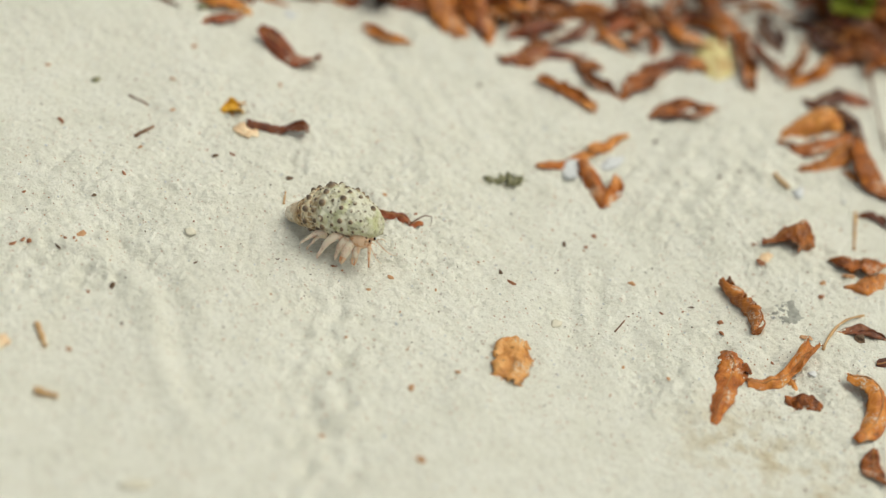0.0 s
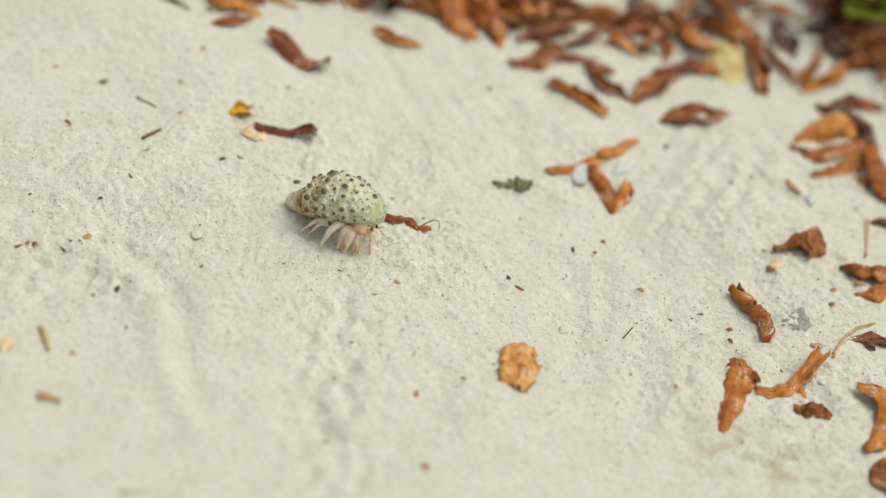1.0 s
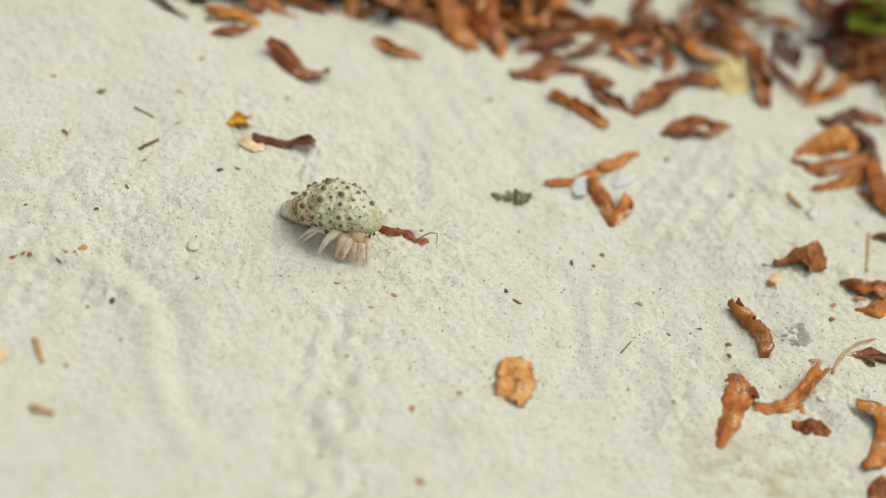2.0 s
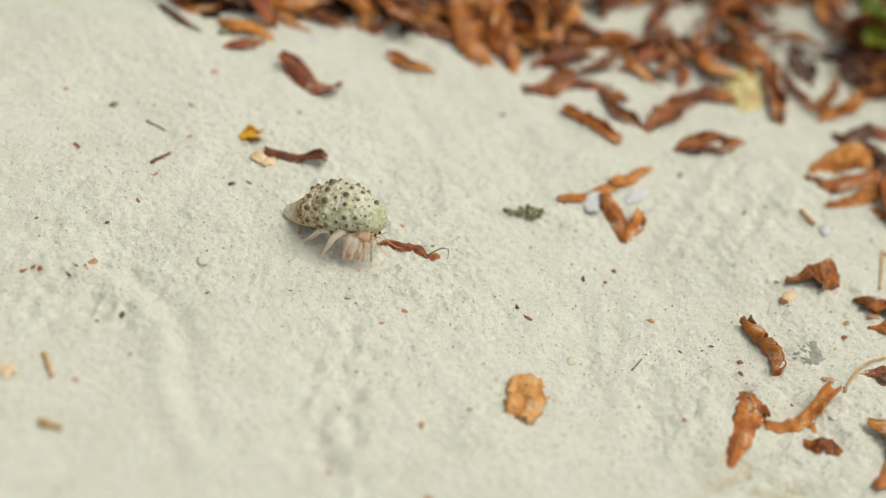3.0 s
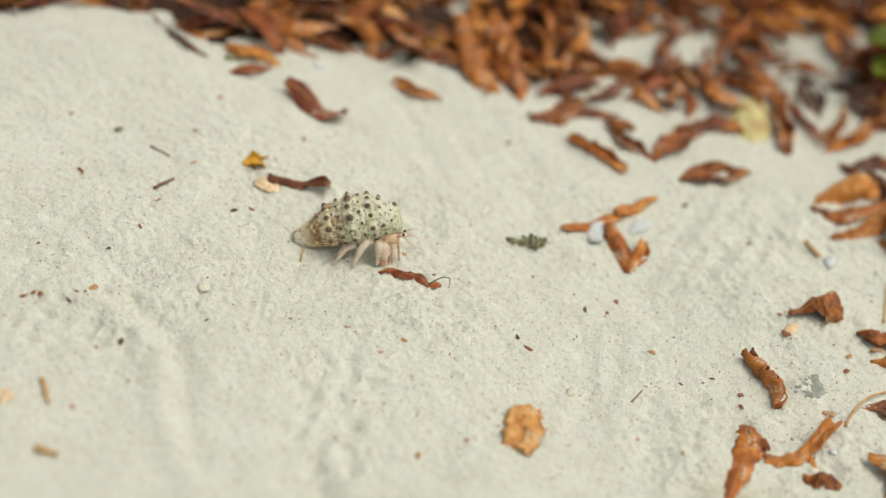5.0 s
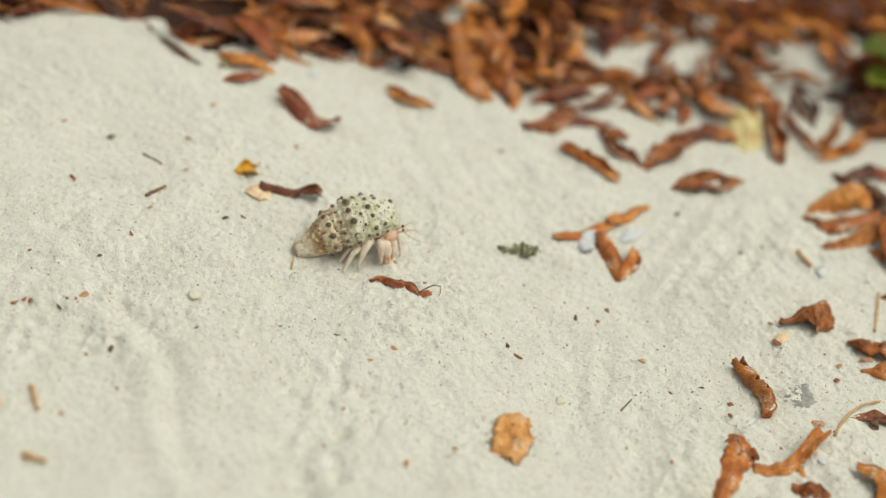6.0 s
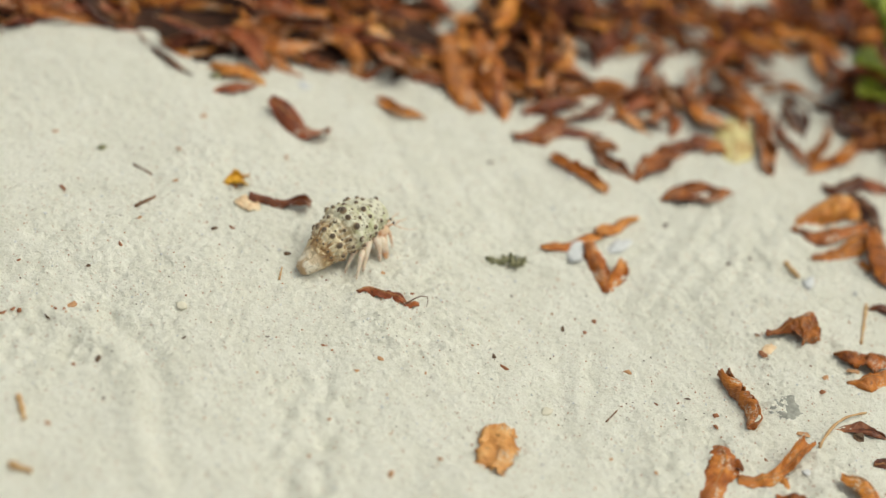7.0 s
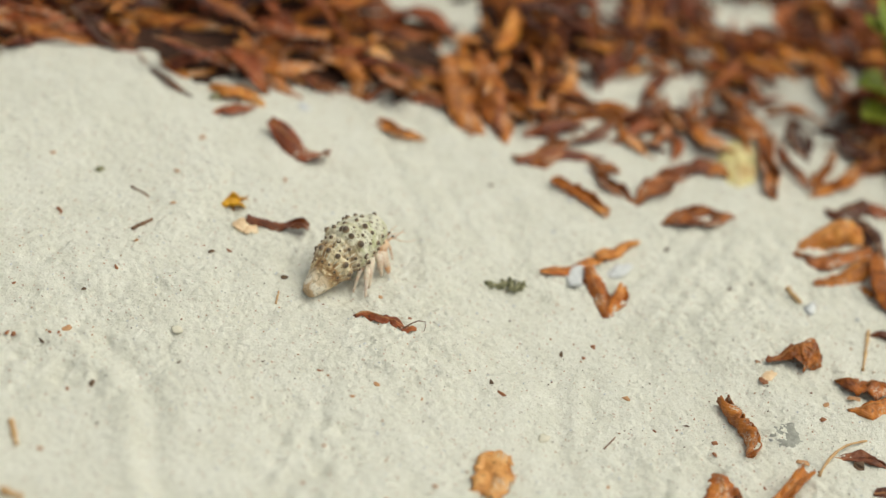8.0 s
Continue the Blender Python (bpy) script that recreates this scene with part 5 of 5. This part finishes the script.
def twig(x0, y0, x1, y1, r, mat=None, arch=0.0, side=0.0, name="twig", label="thin dry twig lying on sand"):
    leaf_count[0] += 1
    rnd = random.Random(leaf_count[0])
    cx, cy = (x0 + x1) / 2, (y0 + y1) / 2
    l, h = math.hypot(x1 - x0, y1 - y0), math.atan2(y1 - y0, x1 - x0)
    pts, rad = [], []
    for k in range(13):
        u = k / 12
        dz = gpoint(x0, y0) * (1 - u) + gpoint(x1, y1) * u - gpoint(cx, cy)
        pts.append((l * (u - 0.5), side * math.sin(math.pi * u) + rnd.uniform(-0.15, 0.15) * r, r * 0.6 + arch * math.sin(math.pi * u) + dz))
        rad.append(r * (1 - 0.3 * u) * rnd.uniform(0.7, 1.2))
    bm = bmesh.new()
    tube(bm, pts, rad, 8)
    ob = link_mesh(name, bm, mat or TWIG)
    tagged(ob, label, "twig")
    ob.matrix_world = pose(cx, cy, gpoint(cx, cy), 0, 0, math.degrees(h))
    return ob


def moss_fragment(x, y, heading):
    """A ragged scrap of dark green moss, many small clumps."""
    rnd = random.Random(31)
    bm = bmesh.new()
    for k in range(38):
        u = rnd.uniform(-1, 1)
        m = pose(0.0088 * u, rnd.gauss(0, 0.0013) * (1.2 - abs(u)), rnd.uniform(0.0003, 0.0022) * (1.1 - abs(u)), rnd.uniform(0, 180), rnd.uniform(0, 180), rnd.uniform(0, 180))
        s = rnd.uniform(0.0006, 0.0017)
        bmesh.ops.create_icosphere(bm, subdivisions=1, radius=1.0, matrix=m @ Matrix.Diagonal((s * rnd.uniform(1, 2.4), s, s * 0.6, 1)))
    for k in range(9):
        u = rnd.uniform(-1, 1)
        a = Vector((0.0085 * u, 0, 0.0012))
        b = a + Vector((rnd.uniform(-0.003, 0.003), rnd.uniform(-0.0018, 0.0018), rnd.uniform(-0.0005, 0.0012)))
        tube(bm, [a, a.lerp(b, 0.5) + Vector((0, 0, 0.0004)), b], [0.0003, 0.00025, 0.0001], 5)
    ob = link_mesh("moss_fragment", bm, MOSS, smooth=False)
    tagged(ob, "ragged dark green scrap of moss on sand", "plant debris")
    ob.matrix_world = pose(x, y, gpoint(x, y), 0, 0, heading)


def grey_stone(x, y):
    """A flat worn stone, its rim broken by the sand that covers it."""
    xs, ys = np.arange(-0.0105, 0.0106, 0.0004), np.arange(-0.0125, 0.0126, 0.0004)
    X, Y = np.meshgrid(xs, ys)
    r = np.sqrt((X / 0.0098) ** 2 + (Y / 0.0118) ** 2)
    up = 0.45 * fbm((X + x) * 420, (Y + y) * 420, 3) + 0.9 * np.clip((X * 0.9 + 0.0012) / 0.006, -1, 0.75) - 1.7 * np.clip(r - 0.55, 0, 1) * 2
    Z = gz(X + x, Y + y) - float(gz(x, y)) + 0.0006 * np.clip(up, -1.6, 0.9)
    n0, n1 = X.shape
    idx = np.arange(n0 * n1).reshape(n0, n1)
    q = np.stack([idx[:-1, :-1].ravel(), idx[:-1, 1:].ravel(), idx[1:, 1:].ravel(), idx[1:, :-1].ravel()], 1)
    me = bpy.data.meshes.new("stone")
    me.from_pydata(np.stack([X.ravel(), Y.ravel(), Z.ravel()], 1).tolist(), [], q.tolist())
    me.polygons.foreach_set("use_smooth", [True] * len(me.polygons))
    me.materials.append(GREYSTONE)
    ob = new("stone", me)
    tagged(ob, "flat grey stone almost covered with sand", "stone")
    ob.matrix_world = pose(x, y, gpoint(x, y))


shard(-0.0915, 0.1370, -0.0850, 0.1385, 0.0080, -0.60, WHITE_SHELL, "smooth white shell piece half buried in sand", 0.0010, 8)
crumb(-0.1265, 0.1250, 0.0030, MOSS, label="pale green plant scrap at the litter edge", long=1.4, heading=30, rough=0.6)
moss_fragment(0.0206, 0.0563, 16.0)
grey_stone(0.1393, 0.0038)
twig(-0.1401, -0.0899, -0.1338, -0.1008, 0.0013, TWIG_PALE, name="twig", label="short tan twig piece on sand")
twig(-0.1316, -0.1229, -0.1231, -0.1235, 0.0015, TWIG_PALE, name="twig", label="short thick tan twig piece on sand")
twig(0.1544, -0.0164, 0.1727, 0.0114, 0.0007, TWIG_PALE, side=0.003, arch=0.002, label="bent pale leaf stalk on sand")
twig(0.1715, 0.0801, 0.1698, 0.0539, 0.0009, TWIG_PALE, label="pale twig lying on sand")
twig(0.1819, 0.2257, 0.1875, 0.1309, 0.0007, TWIG, arch=0.006, side=-0.004, label="long thin stem across the litter")
crumb(0.1698, -0.0057, 0.0024, CRUMB_DARK, label="dark clump of rotted leaf on sand", rough=.8)
twig(-0.1422, 0.0549, -0.1331, 0.0512, 0.0006, TWIG, label="thin grey-brown twig on sand")
twig(-0.1331, 0.0281, -0.1272, 0.0370, 0.0009, TWIG, label="short dark twig on sand")
twig(0.1354, 0.0940, 0.1418, 0.0865, 0.0013, TWIG_PALE, label="short pale tan twig on sand")
twig(0.0723, -0.0259, 0.0758, -0.0183, 0.0004, TWIG, label="thin short twig on sand")
def hooked_fibre(pts, r, label):
    bm = bmesh.new()
    x0, y0, _ = pts[0]
    tube(bm, [(x - x0, y - y0, h) for x, y, h in pts], [r * (1 - 0.12 * k) for k in range(len(pts))], 8)
    ob = link_mesh("fibre", bm, TWIG)
    tagged(ob, label, "twig")
    ob.matrix_world = pose(x0, y0, gpoint(x0, y0))


hooked_fibre(((-0.0150, 0.0095, 0.0012), (-0.0120, 0.0125, 0.0024), (-0.0098, 0.0135, 0.0035), (-0.0072, 0.0145, 0.0030), (-0.0066, 0.0130, 0.0012), (-0.0068, 0.0120, -0.0004)), 0.00032, "hooked dark fibre at the leaf end")
crumb(-0.0673, 0.0228, 0.0014, CRUMB_DARK, label="dark speckled crumb on sand")
twig(-0.0664, 0.0063, -0.0670, 0.0129, 0.0005, TWIG_PALE, label="thin tan twig stuck in sand")
crumb(-0.0279, 0.0261, 0.0012, CRUMB_TAN, label="small tan crumb on sand")
shard(-0.0936, 0.0426, -0.0899, 0.0498, 0.0075, -0.90, CREAM_SHELL, "pale cream broken shell piece on sand", 0.0000, 1)
shard(-0.0901, 0.0419, -0.0852, 0.0471, 0.0060, -1.00, CREAM_SHELL, "pale cream broken shell piece on sand", 0.0000, 2)
shard(0.0462, 0.0665, 0.0530, 0.0860, 0.0105, -0.80, WHITE_SHELL, "smooth white shell piece under a leaf", 0.0005, 3)
shard(0.0610, 0.0790, 0.0690, 0.0915, 0.0085, -0.60, WHITE_SHELL, "smooth white shell piece half buried in sand", 0.0004, 4)
shard(-0.1523, -0.1016, -0.1463, -0.1038, 0.0090, -1.10, CREAM_SHELL, "tan broken shell piece on sand", 0.0000, 5)
shard(0.1296, 0.0311, 0.1350, 0.0404, 0.0060, -1.60, CREAM_SHELL, "curled pinkish shell piece beside a leaf", 0.0000, 6)
crumb(-0.1614, -0.0485, 0.0014, long=1.06, heading=48)
crumb(-0.1583, -0.0456, 0.0012, long=1.56, heading=67)
crumb(-0.1558, -0.0452, 0.0012, long=1.51, heading=133)
crumb(-0.1444, -0.0458, 0.0009, CRUMB_DARK, label="small dark brown crumb on sand", long=1.87, heading=142)
crumb(-0.1431, -0.0409, 0.0008, long=1.11, heading=140)
crumb(-0.1375, -0.0360, 0.0019, CRUMB_TAN, label="small tan crumb on sand", long=1.45, heading=39)
crumb(-0.1397, -0.0403, 0.0007, long=1.76, heading=93)
crumb(-0.1272, -0.0664, 0.0010, long=1.87, heading=111)
crumb(-0.1195, -0.0608, 0.0013, CRUMB_DARK, label="small dark brown crumb on sand", long=1.67, heading=102)
crumb(-0.1392, -0.0140, 0.0010, CRUMB_DARK, label="small dark brown crumb on sand", long=1.42, heading=33)
crumb(-0.1582, 0.0623, 0.0018, MOSS, label="dark green plant crumb on sand", long=1.31, heading=41)
crumb(-0.0991, 0.0264, 0.0015, CRUMB_DARK, label="small dark brown crumb on sand", long=1.07, heading=66)
crumb(-0.0922, 0.0294, 0.0009, long=1.47, heading=149)
crumb(-0.1648, 0.0308, 0.0014, long=1.75, heading=129)
crumb(-0.1307, 0.0012, 0.0010, long=1.79, heading=123)
crumb(-0.1290, 0.0209, 0.0011, CRUMB_TAN, label="small tan crumb on sand", long=1.11, heading=36)
crumb(-0.1222, 0.0495, 0.0012, CRUMB_TAN, label="small tan crumb on sand", long=1.15, heading=35)
crumb(-0.1270, 0.0698, 0.0012, CRUMB_TAN, label="small tan crumb on sand", long=1.15, heading=15)
crumb(0.0244, -0.0056, 0.0011, CRUMB_DARK, label="small dark brown crumb on sand", long=1.33, heading=119)
crumb(0.0296, -0.0108, 0.0010, long=1.88, heading=149)
crumb(0.0486, 0.0249, 0.0012, CRUMB_DARK, label="small dark brown crumb on sand", long=1.70, heading=95)
crumb(0.0575, 0.0256, 0.0010, long=1.02, heading=102)
crumb(0.0603, 0.0342, 0.0014, long=1.23, heading=120)
crumb(0.0775, 0.0040, 0.0012, CRUMB_TAN, label="small tan crumb on sand", long=1.65, heading=151)
crumb(0.0905, -0.0083, 0.0008, long=1.73, heading=146)
crumb(0.1018, -0.0031, 0.0007, CRUMB_DARK, label="small dark brown crumb on sand", long=1.87, heading=5)
crumb(0.1138, -0.0091, 0.0013, long=1.06, heading=135)
crumb(0.1141, -0.0165, 0.0015, long=1.15, heading=132)
crumb(0.1558, 0.0266, 0.0016, CRUMB_TAN, label="small tan crumb on sand", long=1.22, heading=65)
crumb(0.1550, 0.0174, 0.0015, long=1.22, heading=65)
crumb(0.0765, -0.0469, 0.0009, CRUMB_TAN, label="small tan crumb on sand", long=1.88, heading=61)
crumb(-0.0012, -0.0837, 0.0014, CRUMB_TAN, label="small tan crumb on sand", long=1.80, heading=83)
crumb(0.0147, -0.0702, 0.0010, CRUMB_TAN, label="small tan crumb on sand", long=1.41, heading=0)
crumb(-0.0293, -0.1155, 0.0012, CRUMB_TAN, label="small tan crumb on sand", long=1.54, heading=16)
crumb(0.0069, -0.1189, 0.0016, CRUMB_TAN, label="small tan crumb on sand", long=1.46, heading=141)
crumb(-0.0320, -0.0846, 0.0010, CRUMB_TAN, label="small tan crumb on sand", long=1.03, heading=72)
crumb(-0.1258, -0.0996, 0.0013, CRUMB_TAN, label="small tan crumb on sand", long=1.23, heading=173)
crumb(0.1115, 0.0868, 0.0013, CRUMB_DARK, label="small dark brown crumb on sand", long=1.70, heading=52)
crumb(0.1267, 0.0416, 0.0010, long=1.46, heading=166)
crumb(0.1298, 0.0318, 0.0016, long=1.42, heading=153)
crumb(-0.0406, -0.0249, 0.0007, long=1.53, heading=15)
crumb(-0.1658, -0.0183, 0.0008, long=1.44, heading=68)
crumb(-0.0923, -0.0402, 0.0007, CRUMB_DARK, label="small dark brown crumb on sand", long=1.83, heading=61)
crumb(-0.0626, -0.0280, 0.0005, CRUMB_DARK, label="small dark brown crumb on sand", long=1.45, heading=168)
crumb(-0.1108, -0.0808, 0.0007, CRUMB_DARK, label="small dark brown crumb on sand", long=1.04, heading=106)
crumb(0.1663, 0.0332, 0.0024, CRUMB_TAN, label="small tan crumb on sand", long=1.12, heading=169)
crumb(0.0827, 0.1056, 0.0013, CRUMB_DARK, label="small dark brown crumb on sand", long=1.74, heading=75)
crumb(0.0019, 0.1203, 0.0010, CRUMB_DARK, label="small dark brown crumb on sand", long=1.39, heading=31)
crumb(-0.0138, 0.0174, 0.0009, long=1.25, heading=45)
crumb(-0.0181, -0.0251, 0.0014, CRUMB_TAN, label="small tan crumb on sand", long=1.03, heading=154)
crumb(-0.0253, -0.0350, 0.0008, CRUMB_TAN, label="small tan crumb on sand", long=1.30, heading=30)
crumb(0.1463, 0.0835, 0.0024, WHITE_SHELL, name="shell_piece", label="small white shell piece on sand", category="shell", rough=0.4, flat=0.35, long=1.51, heading=77)
crumb(0.0492, -0.0275, 0.0022, DULL_SHELL, name="shell_piece", label="dull sandy shell piece half buried in sand", category="shell", rough=0.35, flat=0.3, long=1.31, heading=57)
crumb(-0.0982, -0.0235, 0.0019, DULL_SHELL, name="shell_piece", label="dull sandy shell piece half buried in sand", category="shell", rough=0.35, flat=0.3, long=1.44, heading=109)
crumb(0.1505, -0.0313, 0.0016, WHITE_SHELL, name="shell_piece", label="small white shell piece on sand", category="shell", rough=0.4, flat=0.35, long=1.32, heading=15)
crumb(-0.0862, -0.1590, 0.0026, DULL_SHELL, name="shell_piece", label="dull sandy shell piece half buried in sand", category="shell", rough=0.35, flat=0.3, long=1.89, heading=17)
crumb(0.0937, -0.0509, 0.0009, CRUMB_TAN, label="small tan crumb on sand", long=1.11, heading=116)
crumb(0.0251, 0.0366, 0.0006, CRUMB_DARK, label="small dark brown crumb on sand", long=1.36, heading=147)
crumb(0.0004, -0.0264, 0.0007, CRUMB_TAN, label="small tan crumb on sand", long=1.33, heading=90)
crumb(-0.0292, -0.0638, 0.0007, CRUMB_TAN, label="small tan crumb on sand", long=1.04, heading=54)
crumb(-0.0609, -0.0482, 0.0006, CRUMB_TAN, label="small tan crumb on sand", long=1.11, heading=151)
crumb(0.1491, -0.0094, 0.0016, CRUMB_TAN, label="small tan crumb on sand", long=1.80, heading=8)
crumb(0.1348, -0.0271, 0.0008, long=1.60, heading=117)
crumb(0.1203, 0.0930, 0.0010, CRUMB_DARK, label="small dark brown crumb on sand", long=1.04, heading=8)
crumb(0.1503, 0.0585, 0.0010, CRUMB_DARK, label="small dark brown crumb on sand", long=1.03, heading=121)
crumb(-0.0826, 0.0812, 0.0010, CRUMB_TAN, label="small tan crumb on sand", long=1.46, heading=117)
crumb(-0.1797, 0.0652, 0.0010, CRUMB_TAN, label="small tan crumb on sand", long=1.46, heading=38)
crumb(-0.1233, 0.0962, 0.0012, CRUMB_TAN, label="small tan crumb on sand", long=1.75, heading=60)


# ---- loose coloured grains and shell grit ----
def build_grit():
    rnd = random.Random(21)
    mats = (CRUMB_TAN, CRUMB_DARK, WHITE_SHELL, CRUMB)
    base = [Vector(p) for p in ((1, 0, 0), (-1, 0, 0), (0, 1, 0), (0, -1, 0), (0, 0, 1), (0, 0, -1))]
    tri = ((0, 2, 4), (2, 1, 4), (1, 3, 4), (3, 0, 4), (2, 0, 5), (1, 2, 5), (3, 1, 5), (0, 3, 5))
    names = ("tan and pinkish shell grit scattered on sand", "dark specks of grit scattered on sand", "white shell grit scattered on sand", "rust brown leaf grit scattered on sand")
    for mat, n, big, nm in zip(mats, (1100, 700, 1500, 500), (0.00055, 0.00045, 0.0007, 0.00055), names):
        vs, fs = [], []
        for _ in range(n):
            x, y = rnd.uniform(-0.24, 0.21), rnd.uniform(-0.18, 0.22)
            s = big * rnd.uniform(0.35, 1.0) ** 1.5
            if mat is WHITE_SHELL and rnd.random() < 0.02:
                s *= 2
            m = pose(x, y, gpoint(x, y) + s * 0.3, rnd.uniform(0, 90), rnd.uniform(0, 90), rnd.uniform(0, 360)) @ Matrix.Diagonal((s * rnd.uniform(0.7, 1.6), s, s * rnd.uniform(0.5, 0.9), 1))
            b = len(vs)
            vs += [tuple(m @ p) for p in base]
            fs += [tuple(i + b for i in f) for f in tri]
        me = bpy.data.meshes.new("grit")
        me.from_pydata(vs, [], fs)
        me.materials.append(mat)
        tagged(new("grit", me), nm, "grit", kind="stuff")


build_grit()

# seconds, x, y, yaw and tilt of the crab
CRAB_PATH = [
    (0, -0.0441, -0.0104, -26.3, 21.0),
    (0.5, -0.0458, -0.0075, -24.5, 20.6),
    (1, -0.0483, 0.0000, -24.0, 20.3),
    (1.5, -0.0479, 0.0004, -21.9, 19.6),
    (3, -0.0534, 0.0092, -18.0, 21.0),
    (3.5, -0.0529, 0.0134, -7.0, 20.5),
    (4, -0.0519, 0.0162, 6.3, 19.0),
    (4.5, -0.0521, 0.0198, 11.5, 18.5),
    (6, -0.0493, 0.0261, 29.8, 17.2),
    (6.5, -0.0486, 0.0275, 45.0, 16.5),
    (7, -0.0469, 0.0293, 53.6, 16.5),
    (7.5, -0.0462, 0.0309, 58.0, 16.8),
    (8, -0.0456, 0.0327, 61.4, 17.2),
]


def ground_under(x, y):
    """Mean height of the sand below the crab."""
    return sum(gpoint(x + 0.012 * math.cos(k), y + 0.012 * math.sin(k)) for k in range(7)) / 7


def motions():
    walk(CRAB, [(t, pose(x, y, ground_under(x, y) + 0.021 * math.sin(radians(p - 17)) + 0.0003 * math.sin(t * 5), 1.2 * math.sin(t * 6), 17 - p, h)) for t, x, y, h, p in CRAB_PATH])
    for leg, hip, d, ph, swing in LEGS:
        rows = []
        for k in range(41):
            t = k * 0.2
            a = 2 * math.pi * t / 1.1 + ph
            rows.append((t, pose(*hip, 0, -5 * max(0.0, math.cos(a)), d + swing * math.sin(a))))
        walk(leg, rows)


motions()
